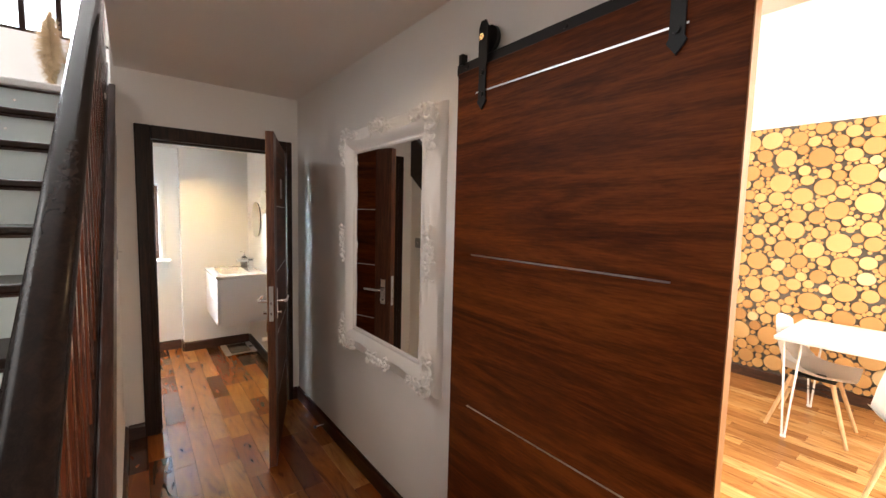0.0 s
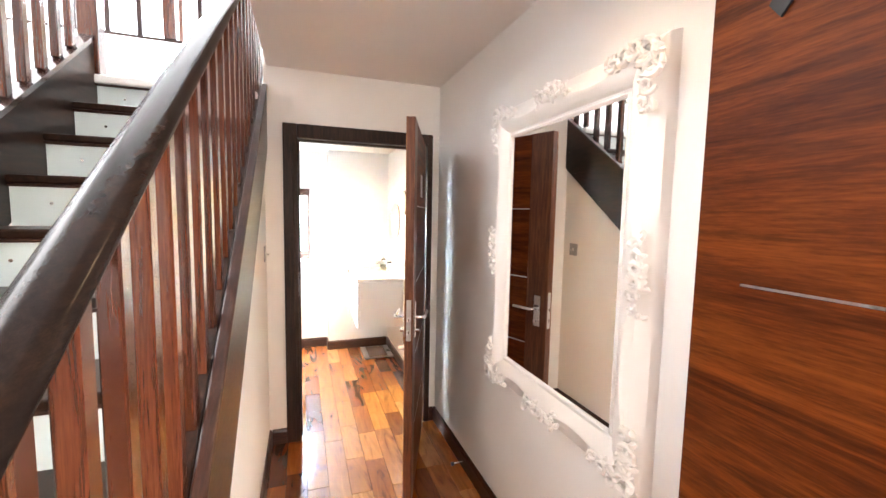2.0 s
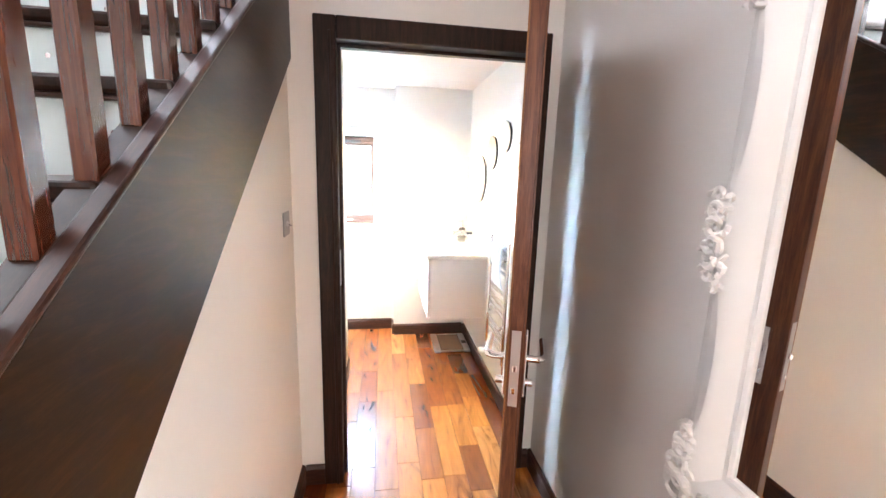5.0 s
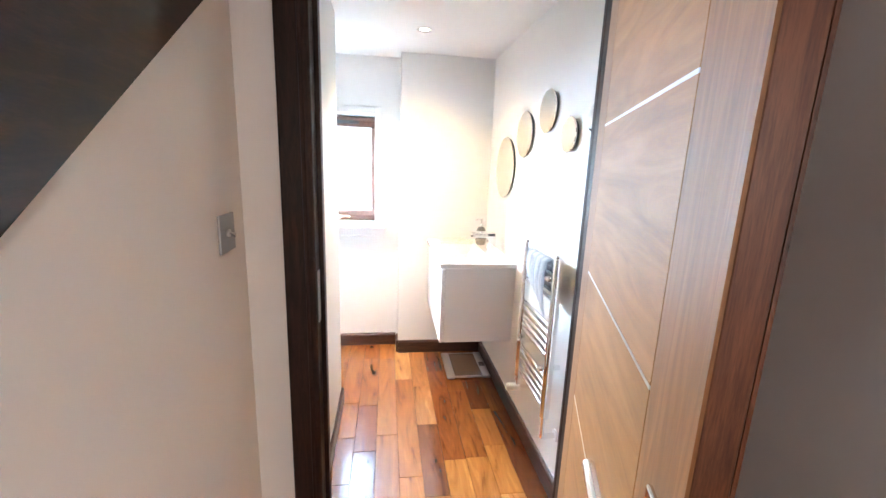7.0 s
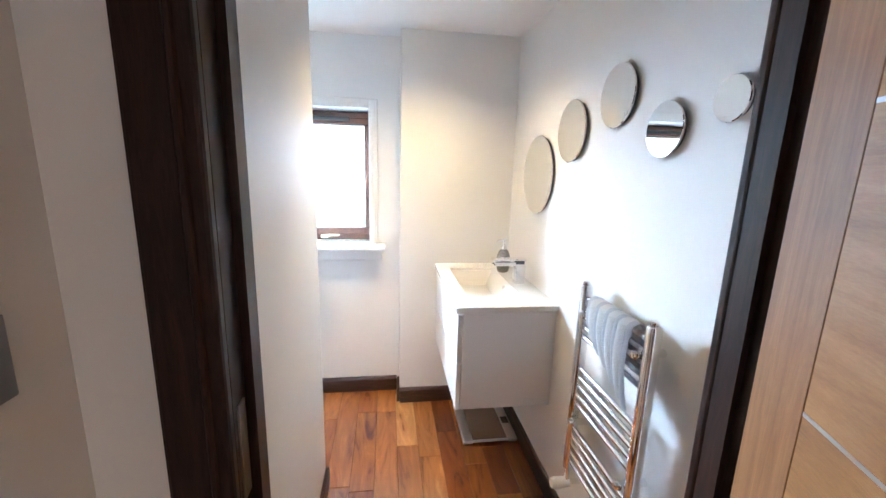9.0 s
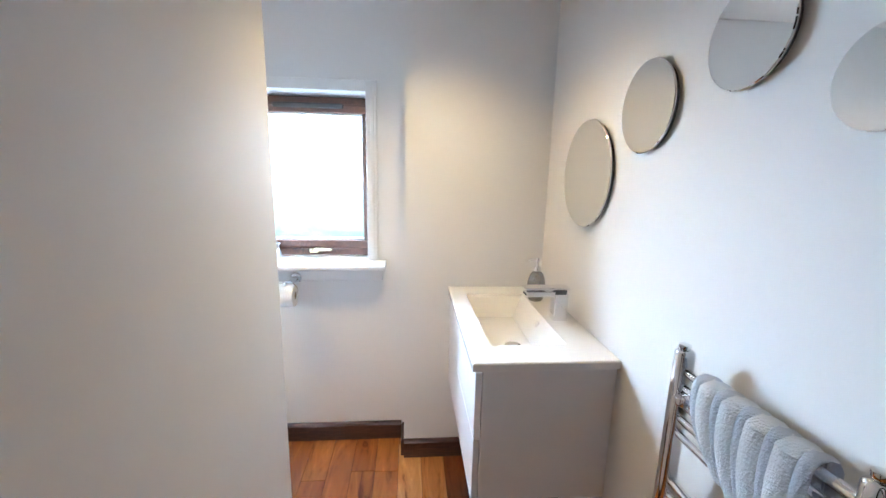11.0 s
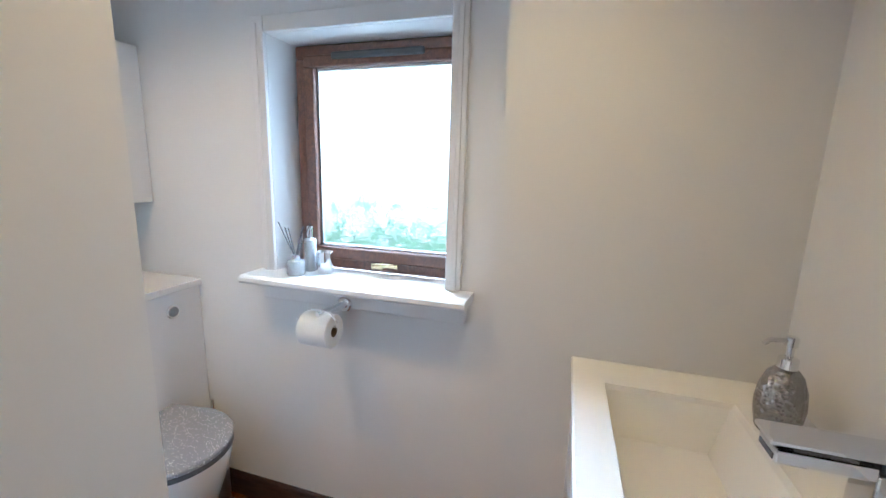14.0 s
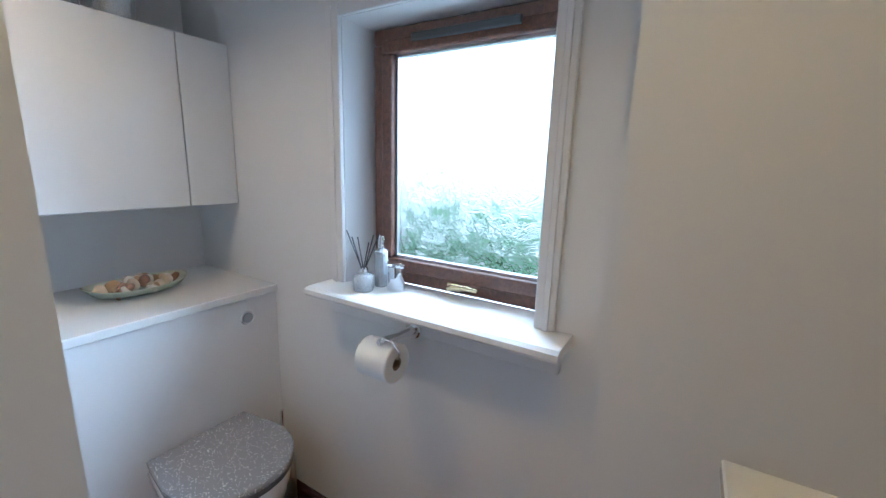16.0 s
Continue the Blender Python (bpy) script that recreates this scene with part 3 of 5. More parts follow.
# profile: (outward from the glass edge, away from the wall)
PROF = [(0.0, 0.021), (0.0, 0.034), (0.008, 0.038), (0.014, 0.033), (0.022, 0.034), (0.030, 0.047), (0.052, 0.060), (0.074, 0.066), (0.086, 0.066), (0.092, 0.058), (0.104, 0.056), (0.112, 0.044), (0.122, 0.040), (0.134, 0.030), (0.142, 0.0), (0.05, 0.0)]


def sweep_in(f):
    """How far the outer edge draws in between the carved corners and middles."""
    return 0.024 * math.sin(math.pi * min(1.0, max(0.0, (abs(f) - 0.14) / 0.66))) ** 0.8 if 0.14 < abs(f) < 0.8 else 0.0


def mitred(sgn_y, sgn_z, along_z):
    bm = bmesh.new()
    rings = []
    for i in range(33):
        f = -1 + i / 16
        ring = []
        for o, h in PROF:
            o2 = o - sweep_in(f) * max(0.0, 1 - abs(o - 0.086) / 0.04)
            if along_z:
                ring.append(bm.verts.new((XR - h, MY + sgn_y * (MHY + o2), MZ + f * (MHZ + o))))
            else:
                ring.append(bm.verts.new((XR - h, MY + f * (MHY + o), MZ + sgn_z * (MHZ + o2))))
        rings.append(ring)
    n = len(PROF)
    for a, b in zip(rings, rings[1:]):
        for i in range(n):
            j = (i + 1) % n
            bm.faces.new((a[i], a[j], b[j], b[i]))
    bm.faces.new(rings[0])
    bm.faces.new(rings[-1][::-1])
    return bm


for s in (-1, 1):
    part("frame_side", mitred(s, 0, True), PLASTER, mirror, "", True)
    part("frame_rail", mitred(0, s, False), PLASTER, mirror, "", True)


def scroll(cy, cz, r, turns, start, hand, thick, xbase):
    """A raised spiral leaf lying on the frame."""
    n = 20
    pts, rad = [], []
    for i in range(n):
        f = i / (n - 1)
        a = start + hand * turns * 2 * math.pi * f
        rr = r * (1 - 0.82 * f)
        pts.append((xbase - 0.008 * math.sin(math.pi * f) - 0.004, cy + rr * math.cos(a), cz + rr * math.sin(a)))
        rad.append(thick * (0.45 + 0.75 * math.sin(math.pi * min(1, f * 1.05 + 0.1)) * (1 - 0.4 * f)))
    part("carved_scroll", S(pts, rad, 7), PLASTER, mirror, "", True)


def carved_leaf(y, z, ay, az, xbase, k):
    bm = bmesh.new()
    bmesh.ops.create_icosphere(bm, subdivisions=1, radius=1.0, matrix=Matrix.LocRotScale((xbase - 0.006, y, z), Euler((k, 0, 0)), (0.012, ay, az)))
    for v in bm.verts:
        v.co.x -= 0.003 * math.sin(v.co.y * 400)
    part("carved_leaf", bm, PLASTER, mirror, "", True)


def corner_ornament(sy, sz):
    cy, cz, xb = MY + sy * (MHY + 0.098), MZ + sz * (MHZ + 0.094), XR - 0.060
    rng = random.Random(int(5 + sy * 2 + sz))
    scroll(cy, cz, 0.045, 1.4, 0.6, sy * sz, 0.012, xb)
    for k in range(3):
        d = 0.045 + 0.042 * k
        scroll(cy - sy * d, cz + sz * (0.018 - 0.012 * k), 0.032 - 0.006 * k, 1.2, 0.4 + k, sy * sz, 0.010 - 0.0015 * k, xb)
        scroll(cy + sy * (0.018 - 0.012 * k), cz - sz * d * 1.08, 0.032 - 0.006 * k, 1.2, 2.4 + k, -sy * sz, 0.010 - 0.0015 * k, xb)
    for k in range(44):
        f = rng.random()
        along = rng.random() < 0.5
        d, w = 0.16 * f, rng.uniform(-0.035, 0.05) * (1 - 0.5 * f)
        y, z = (cy - sy * d, cz + sz * w) if along else (cy + sy * w, cz - sz * d)
        carved_leaf(y, z, rng.uniform(0.009, 0.021), rng.uniform(0.006, 0.012), xb + 0.004, rng.uniform(0, 3))


def side_ornament(cy, cz, along_z):
    rng = random.Random(int(abs(cy * 100) + cz * 10))
    xb = XR - 0.062
    for s in (-1, 1):
        for k in range(3):
            d = s * (0.02 + 0.034 * k)
            y, z = (cy, cz + d) if along_z else (cy + d, cz)
            scroll(y, z, 0.028 - 0.006 * k, 1.3, k + (s > 0) * 3, s, 0.009 - 0.0015 * k, xb)
    for k in range(30):
        d, w = rng.uniform(-0.12, 0.12), rng.uniform(-0.034, 0.04)
        y, z = (cy + w, cz + d) if along_z else (cy + d, cz + w)
        carved_leaf(y, z, rng.uniform(0.008, 0.018), rng.uniform(0.006, 0.012), xb + 0.004, rng.uniform(0, 3))


for sy in (-1, 1):
    for sz in (-1, 1):
        corner_ornament(sy, sz)
    side_ornament(MY + sy * (MHY + 0.105), MZ, True)
    side_ornament(MY, MZ + sy * (MHZ + 0.10), False)

# ---------------------------------------------------------------- staircase
RISE, GO, NOSE0 = 0.1865, 0.243, 1.576          # nosing of step n at y = NOSE0 + n * GO
SX0, SX1 = -0.70, 0.064
stairs = thing("staircase", "dark stained staircase with pale frosted glass risers", "staircase", (-0.4, 2.8, 0))
for n in range(1, 13):
    z, y = n * RISE, NOSE0 + (n - 1) * GO
    far = 5.16 if n == 12 else y + GO + 0.035
    if n < 12:
        part("tread", B(SX0, SX1, y, far, z - 0.032, z, 0.008, 2), STRING, stairs)
        part("tread_bead", B(SX0, SX1, y + 0.006, y + 0.02, z - 0.044, z - 0.0325, 0.004, 2), CAPWOOD, stairs, "reddish bead under the nosing")
    else:
        part("landing", B(SX0 - 0.1, SX1, y, far, z - 0.034, z + 0.012, 0.012, 3), TRIMWHITE, stairs, "cream painted landing nosing")
        part("tread_bead", B(SX0 - 0.1, SX1, y + 0.006, y + 0.02, z - 0.046, z - 0.0345, 0.004, 2), CAPWOOD, stairs, "reddish bead under the nosing")
    part("riser", B(SX0, SX1, y + 0.022, y + 0.032, z - RISE + 0.001, z - 0.033), RISER, stairs, "pale frosted glass riser panel")
    for x in (SX0 + 0.12, (SX0 + SX1) / 2, SX1 - 0.12):
        part("screw_cap", disc(bmesh.new(), (x, y + 0.022, z - RISE * 0.55), (0, -1, 0), 0.006, 0.003, 12), CHROME, stairs, "round chrome screw cap")


def slope_board(lo, hi, y0, y1, x0, x1, m=0.71):
    return prism(bmesh.new(), [(y0, max(0.004, m * y0 + lo)), (y1, m * y1 + lo), (y1, m * y1 + hi), (y0, m * y0 + hi)], "x", x0, x1)


SM, SC = 0.733, -0.905                        # slope of the string and height of its top edge
part("outer_string", prism(bmesh.new(), [(1.856, 0.004), (YD - 0.002, 0.755 * (YD - 0.002) - 1.40), (YD - 0.002, SM * (YD - 0.002) + SC - 0.016), (1.5, SM * 1.5 + SC - 0.016), (1.5, 0.004)], "x", SX1 + 0.002, XL + 0.019), STRING, stairs, "near black polished string board")
cap = slope_board(SC - 0.0155, SC, 1.5, YD - 0.002, SX1 + 0.008, XL + 0.026, SM)
bmesh.ops.bevel(cap, geom=cap.edges[:], offset=0.005, segments=2, affect="EDGES", profile=0.5)
part("string_capping", cap, CAPWOOD, stairs, "reddish moulded capping")
part("base_rail", slope_board(SC - 0.06, SC - 0.016, 1.6, YD + 0.3, 0.024, SX1 + 0.001, SM), STRING, stairs, "dark rail carrying the balusters")
part("wall_string", slope_board(-1.12, -0.735, 1.6, 4.30, SX0 - 0.045, SX0 - 0.002, 0.74), STRING, stairs)
part("string_capping", slope_board(-0.7345, -0.71, 1.6, 4.30, SX0 - 0.055, SX0 + 0.005, 0.74), GLOSSCAP, stairs, "glossy brown capping")
part("landing_trim", B(SX0, SX1, 5.14, 5.159, 2.2505, 2.36, 0.004), TRIMWHITE, stairs, "white landing skirting")


def balustrade(name, x, y0, y1, label):
    ob = thing(name, label, "balustrade", (x, (y0 + y1) / 2, 1.5))
    y = y0
    while y < y1:
        near_side = x > -0.4
        foot = SM * (y - 0.0185) + SC - 0.016 if near_side else 0.74 * y - 0.71
        top = 0.715 * y - 0.118 if near_side else 0.74 * y - 0.04
        part("baluster", B(x - 0.0165, x + 0.0165, y - 0.0185, y + 0.0185, foot, top, 0.0035, 1), BALWOOD, ob)
        y += 0.1215
    return ob


bal = balustrade("stair_balustrade", 0.044, 1.97, 4.75, "dark red-brown square balusters under a thick black handrail")
# handrail: broad rounded crown, a groove, then a lower bead
RAIL = [(-0.022, -0.040), (0.022, -0.040), (0.030, -0.034), (0.031, -0.026), (0.026, -0.021), (0.027, -0.017), (0.037, -0.013), (0.043, -0.004), (0.042, 0.007), (0.034, 0.018), (0.020, 0.025), (0.0, 0.028),
        (-0.020, 0.025), (-0.034, 0.018), (-0.042, 0.007), (-0.043, -0.004), (-0.037, -0.013), (-0.027, -0.017), (-0.026, -0.021), (-0.031, -0.026), (-0.030, -0.034)]
bm = bmesh.new()
rings = [[bm.verts.new((0.044 + u * 0.86, y, 0.715 * y - 0.088 + w * 0.86)) for u, w in RAIL] for y in (1.45, 2.2, 3.0, 3.8, 4.95)]
for a, b in zip(rings, rings[1:]):
    for k in range(len(RAIL)):
        bm.faces.new((a[k], a[(k + 1) % len(RAIL)], b[(k + 1) % len(RAIL)], b[k]))
bm.faces.new(rings[0])
bm.faces.new(rings[-1][::-1])
part("handrail", bm, RAILWOOD, bal, "thick near-black polished handrail with a moulded edge", True)
part("newel_post", B(-0.02, 0.058, 1.46, 1.54, 0, 0.93, 0.006, 2), RAILWOOD, bal, "dark square newel post")
part("newel_cap", B(-0.025, 0.062, 1.455, 1.545, 0.93, 0.952, 0.008, 3), RAILWOOD, bal)
left = balustrade("far_balustrade", SX0 - 0.025, 1.9, 4.2, "dark square balusters on the far side of the flight")
part("handrail", slope_board(-0.07, 0.0, 1.8, 4.3, SX0 - 0.06, SX0 + 0.01, 0.74), RAILWOOD, left)
part("newel_post", B(SX0 - 0.07, SX0 + 0.02, 4.26, 4.345, 2.2505, 3.5, 0.006, 2), BALWOOD, left, "dark square newel post")
upper = thing("landing_balustrade", "dark upright balusters on the white landing upstand before a bright window", "balustrade", (-1.0, 5.2, 2.77))
part("bottom_rail", B(-2.4, XL - 0.02, 5.17, 5.235, 2.766, 2.79, 0.004), DARKWOOD, upper)
part("handrail", B(-2.4, XL - 0.02, 5.16, 5.24, 3.55, 3.61, 0.012, 2), DARKWOOD, upper)
for k in range(13):
    x = -2.3 + 0.19 * k
    w = 0.04 if k in (4, 9) else 0.016
    part("baluster" if w < 0.03 else "post", B(x - w, x + w, 5.20 - w, 5.20 + w, 2.79, 3.55, 0.003), BALWOOD if w > 0.03 else DARKWOOD, upper)

win = thing("landing_window", "bright window with dark frame behind the upper landing", "window", (-0.75, 6.66, 3.55), kind="structure")
LX0, LX1, LZA, LZB = -1.75, 0.0, 2.85, 4.3
for a, b, c, d in ((LX0, LX1, LZA, LZA + 0.06), (LX0, LX1, LZB - 0.06, LZB), (LX0, LX0 + 0.06, LZA + 0.06, LZB - 0.06), (LX1 - 0.06, LX1, LZA + 0.06, LZB - 0.06), (-0.90, -0.84, LZA + 0.06, LZB - 0.06)):
    part("window_frame", B(a, b, 6.62, 6.678, c, d, 0.004), WINWOOD, win)
# the pane itself emits, standing in for the sky outside
part("pane", B(LX0 + 0.06, LX1 - 0.06, 6.64, 6.645, LZA + 0.06, LZB - 0.06), emitter("glowing pane in place of the sky", (0.86, 0.94, 1.0), 3.2), win, "pane that glows in place of blown-out daylight")

vase = thing("pampas_vase", "dried beige pampas plumes on the landing", "dried plant", (-0.15, 4.93, 2.2505))
part("vase", L([(0.05, 0.0), (0.07, 0.08), (0.06, 0.2), (0.035, 0.26), (0.04, 0.28)], (-0.15, 4.93, 2.2505), 20), WHITEPLASTIC, vase, "", True)
rng = random.Random(3)
for k in range(6):
    bm = bmesh.new()
    tx, ty, tz = -0.17 + rng.uniform(-0.14, 0.12), 4.88 + rng.uniform(-0.10, 0.05), 2.80 + rng.uniform(-0.12, 0.14)
    sweep(bm, [(-0.15, 4.93, 2.5), (tx, ty, tz)], 0.003, 5)
    for j in range(620):
        f = rng.random()
        a = rng.uniform(0, 6.28)
        s = 0.075 * math.sin(math.pi * (0.1 + 0.86 * f)) * rng.uniform(0.6, 1.1) + 0.008
        base = Vector((tx, ty, tz)) + Vector((0, 0, -0.30 * (1 - f)))
        tip = base + Vector((s * math.cos(a), s * math.sin(a), rng.uniform(-0.06, 0.03)))
        w = Vector((0.004 * math.sin(a), -0.004 * math.cos(a), 0.003))
        bm.faces.new([bm.verts.new(base - w), bm.verts.new(base + w), bm.verts.new(tip)])
    part("plume", bm, PAMPAS, vase, "dried beige pampas plume")

# ---------------------------------------------------------------- light switch
sw = thing("light_switch", "square brushed steel toggle switch on the white wall", "light switch", (XL, 4.31, 1.30))
part("plate", B(XL, XL + 0.006, 4.262, 4.355, 1.252, 1.347, 0.002, 2), PLATESTEEL, sw)
part("toggle_collar", disc(bmesh.new(), (XL + 0.006, 4.308, 1.30), (1, 0, 0), 0.010, 0.005, 16), STEEL, sw)
part("toggle", S([(XL + 0.008, 4.308, 1.30), (XL + 0.026, 4.308, 1.294)], [0.004, 0.0055], 10), CHROME, sw, "", True)

# ---------------------------------------------------------------- bathroom window
wd = thing("window_1", "brown timber casement with patterned obscure glass in a white recess", "window", (0.06, YB, 1.4), kind="structure")
FY = YB + 0.105
FX0, FX1, FZ1 = WX0 + 0.032, WX1 + 0.056, WZ1 - 0.012
part("splayed_reveal", P([(WX0, YB), (FX0, FY + 0.07), (WX0, FY + 0.07)], "z", WZ0, WZ1), TRIMWHITE, wd, "white splayed window reveal")
part("splayed_soffit", P([(YB, WZ1), (FY + 0.07, WZ1), (FY + 0.07, FZ1)], "x", WX0, WX1), TRIMWHITE, wd, "white splayed window soffit")
for a, b, c, d in ((FX0, FX1, WZ0, WZ0 + 0.045), (FX0, FX1, FZ1 - 0.045, FZ1), (FX0, FX0 + 0.045, WZ0 + 0.045, FZ1 - 0.045), (FX1 - 0.045, FX1, WZ0 + 0.045, FZ1 - 0.045)):
    part("window_frame", B(a, b, FY, FY + 0.07, c, d, 0.005), WINWOOD, wd)
a0, a1, c0, c1 = FX0 + 0.040, FX1 - 0.042, WZ0 + 0.038, FZ1 - 0.036
for a, b, c, d in ((a0, a1, c0, c0 + 0.045), (a0, a1, c1 - 0.040, c1), (a0, a0 + 0.042, c0 + 0.045, c1 - 0.040), (a1 - 0.042, a1, c0 + 0.045, c1 - 0.040)):
    part("sash", B(a, b, FY - 0.012, FY + 0.05, c, d, 0.006, 2), WINWOOD, wd)
for a, b, c, d in ((a0 + 0.042, a1 - 0.042, c0 + 0.045, c0 + 0.053), (a0 + 0.042, a1 - 0.042, c1 - 0.048, c1 - 0.040), (a0 + 0.042, a0 + 0.050, c0 + 0.053, c1 - 0.048), (a1 - 0.050, a1 - 0.042, c0 + 0.053, c1 - 0.048)):
    part("glazing_spacer", B(a, b, FY + 0.01, FY + 0.03, c, d), STEEL, wd)
pane = part("pane", B(a0 + 0.043, a1 - 0.043, FY + 0.018, FY + 0.024, c0 + 0.046, c1 - 0.041), OBSCURE, wd, "patterned obscure glass")
pane.visible_shadow = False
part("trickle_vent", B(-0.075, 0.265, FY - 0.026, FY - 0.012, 1.762, 1.786, 0.006, 2), BLACKPLASTIC, wd, "dark trickle vent")
h = part("handle_base", B(0.072, 0.118, FY - 0.024, FY - 0.012, 1.036, 1.060, 0.004, 2), BRASS, wd, "pale brass casement handle")
part("handle_lever", S([(0.092, FY - 0.024, 1.048), (0.094, FY - 0.045, 1.050), (0.112, FY - 0.05, 1.058), (0.15, FY - 0.048, 1.060), (0.19, FY - 0.048, 1.058)], [0.008, 0.009, 0.009, 0.008, 0.006], 10), BRASS, h, "", True)
for a, b, c, d in ((WX0 - 0.052, WX0, WZ0, WZ1 + 0.052), (WX1, WX1 + 0.052, WZ0, WZ1 + 0.052), (WX0, WX1, WZ1, WZ1 + 0.052)):
    part("window_casing", B(a, b, YB - 0.016, YB - 0.0005, c, d, 0.004, 2), TRIMWHITE, wd, "white painted casing")
for x in (WX0 - 0.040, WX1 + 0.022):
    part("casing_bead", B(x, x + 0.016, YB - 0.021, YB - 0.016, WZ0, WZ1 + 0.03, 0.002), TRIMWHITE, wd)
sill = P([(YB - 0.118, 0.992), (YB - 0.124, 1.0), (YB - 0.122, 1.013), (YB - 0.11, 1.02), (FY, 1.02), (FY, 0.994), (YB - 0.002, 0.990)], "x", WX0 + 0.001, WX1 - 0.001)
prism(sill, [(YB - 0.118, 0.992), (YB - 0.124, 1.0), (YB - 0.122, 1.013), (YB - 0.11, 1.02), (YB - 0.0005, 1.02), (YB - 0.0005, 0.990)], "x", -0.335, WX0 + 0.001)
prism(sill, [(YB - 0.118, 0.992), (YB - 0.124, 1.0), (YB - 0.122, 1.013), (YB - 0.11, 1.02), (YB - 0.0005, 1.02), (YB - 0.0005, 0.990)], "x", WX1 - 0.001, 0.478)
part("window_sill", sill, TRIMWHITE, wd, "white painted sill with rounded nose")
part("sill_apron", B(-0.315, 0.458, YB - 0.028, YB - 0.0005, 0.915, 0.99, 0.004), TRIMWHITE, wd, "white boxed apron below the sill")
structure("backdrop", B(-14, 16, 16, 16.2, -6, 20), backdrop_material(), "glowing backdrop of pale sky above a green hedge line", "backdrop")
structure("ground", B(-80, 90, 7.2, 200, -1.2, -1.0), painted("short lawn", (0.07, 0.13, 0.04), 0.9, 0.4, 0.5), "green lawn outside the window", "ground")

# sill ornaments
ZS = 1.0205
ob = thing("reed_diffuser", "crystal studded reed diffuser with black reeds on the sill", "diffuser", (-0.162, 6.385, ZS))
part("bottle", L([(0.030, 0), (0.032, 0.004), (0.032, 0.045), (0.028, 0.052), (0.012, 0.054)], (-0.162, 6.385, ZS), 28), CRYSTAL, ob, "", True)
part("collar", L([(0.013, 0.054), (0.015, 0.058), (0.015, 0.072), (0.011, 0.075)], (-0.162, 6.385, ZS), 18), CHROME, ob, "", True)
for k in range(6):
    a = k * 1.05 + 0.3
    part("reed", S([(-0.162 + 0.006 * math.cos(a), 6.385 + 0.006 * math.sin(a), ZS + 0.07), (-0.162 + 0.06 * math.cos(a), 6.385 + 0.035 * math.sin(a), ZS + 0.185 - 0.012 * (k % 3))], 0.0018, 6), BLACKPLASTIC, ob)
ob = thing("spray_bottle", "tall crystal studded spray bottle with silver cap on the sill", "bottle", (-0.150, 6.455, ZS))
part("bottle", L([(0.020, 0), (0.022, 0.004), (0.022, 0.115), (0.016, 0.122), (0.008, 0.124)], (-0.150, 6.455, ZS), 24), CRYSTAL, ob, "", True)
part("cap", L([(0.009, 0.124), (0.010, 0.128), (0.010, 0.165), (0.006, 0.168)], (-0.150, 6.455, ZS), 18), CHROME, ob, "", True)
ob = thing("candle_holder", "silver and white glass candle pot on the sill", "candle", (-0.083, 6.448, ZS))
part("pot", L([(0.026, 0), (0.029, 0.004), (0.0295, 0.074), (0.028, 0.078), (0.0265, 0.076), (0.026, 0.062)], (-0.083, 6.448, ZS), 32), CHROME, ob, "silvered glass tumbler", True)
part("wax", L([(0.0255, 0.058), (0.0255, 0.064), (0.01, 0.065)], (-0.083, 6.448, ZS), 24), PAPER, ob, "white wax", True)

# ---------------------------------------------------------------- toilet roll holder
th = thing("toilet_roll_holder", "chrome toilet roll holder under the window sill", "toilet roll holder", (0.008, YB, 0.957))
part("wall_rose", disc(bmesh.new(), (0.030, YB - 0.0285, 0.934), (0, -1, 0), 0.027, 0.012, 28, 0.004), CHROME, th, "", True)
part("post", S([(0.030, YB - 0.038, 0.934), (0.022, YB - 0.09, 0.934), (0.012, YB - 0.150, 0.936), (0.010, YB - 0.165, 0.936)], [0.015, 0.010, 0.012, 0.008], 14), CHROME, th, "", True)
part("wire", S([(-0.02, YB - 0.15, 0.945), (0.005, YB - 0.152, 0.947), (0.045, YB - 0.15, 0.942), (0.066, YB - 0.146, 0.915), (0.062, YB - 0.142, 0.893), (0.04, YB - 0.14, 0.893), (-0.075, YB - 0.14, 0.893), (-0.085, YB - 0.14, 0.902)], 0.0032, 8), CHROME, th, "", True)
rl = thing("toilet_roll", "full roll of white toilet paper on the chrome holder", "toilet roll", (0.0, YB - 0.14, 0.885))
bm = bmesh.new()
cyl = []
for x, r in ((-0.054, 0.019), (-0.054, 0.052), (-0.051, 0.055), (0.051, 0.055), (0.054, 0.052), (0.054, 0.019)):
    cyl.append([bm.verts.new((x, YB - 0.14 + r * math.cos(a), 0.877 + r * math.sin(a))) for a in [2 * math.pi * k / 36 for k in range(36)]])
for a, b in zip(cyl, cyl[1:] + cyl[:1]):
    for k in range(36):
        bm.faces.new((a[k], a[(k + 1) % 36], b[(k + 1) % 36], b[k]))
part("paper", bm, PAPER, rl, "", True)
bm = bmesh.new()
cyl = []
for x, r in ((-0.053, 0.0165), (-0.053, 0.0188), (0.053, 0.0188), (0.053, 0.0165)):
    cyl.append([bm.verts.new((x, YB - 0.14 + r * math.cos(a), 0.877 + r * math.sin(a))) for a in [2 * math.pi * k / 20 for k in range(20)]])
for a, b in zip(cyl, cyl[1:] + cyl[:1]):
    for k in range(20):
        bm.faces.new((a[k], a[(k + 1) % 20], b[(k + 1) % 20], b[k]))
part("core", bm, painted("brown card", (0.20, 0.15, 0.10), 0.9), rl, "brown card core", True)

# ---------------------------------------------------------------- vanity and basin
VX0, VY0, VY1, VZ0, VZ1 = 0.795, 5.492, YP - 0.001, 0.432, 0.898
van = thing("vanity_unit", "white wall-hung vanity unit with smooth lacquered front", "vanity unit", (1.02, 5.87, VZ0))
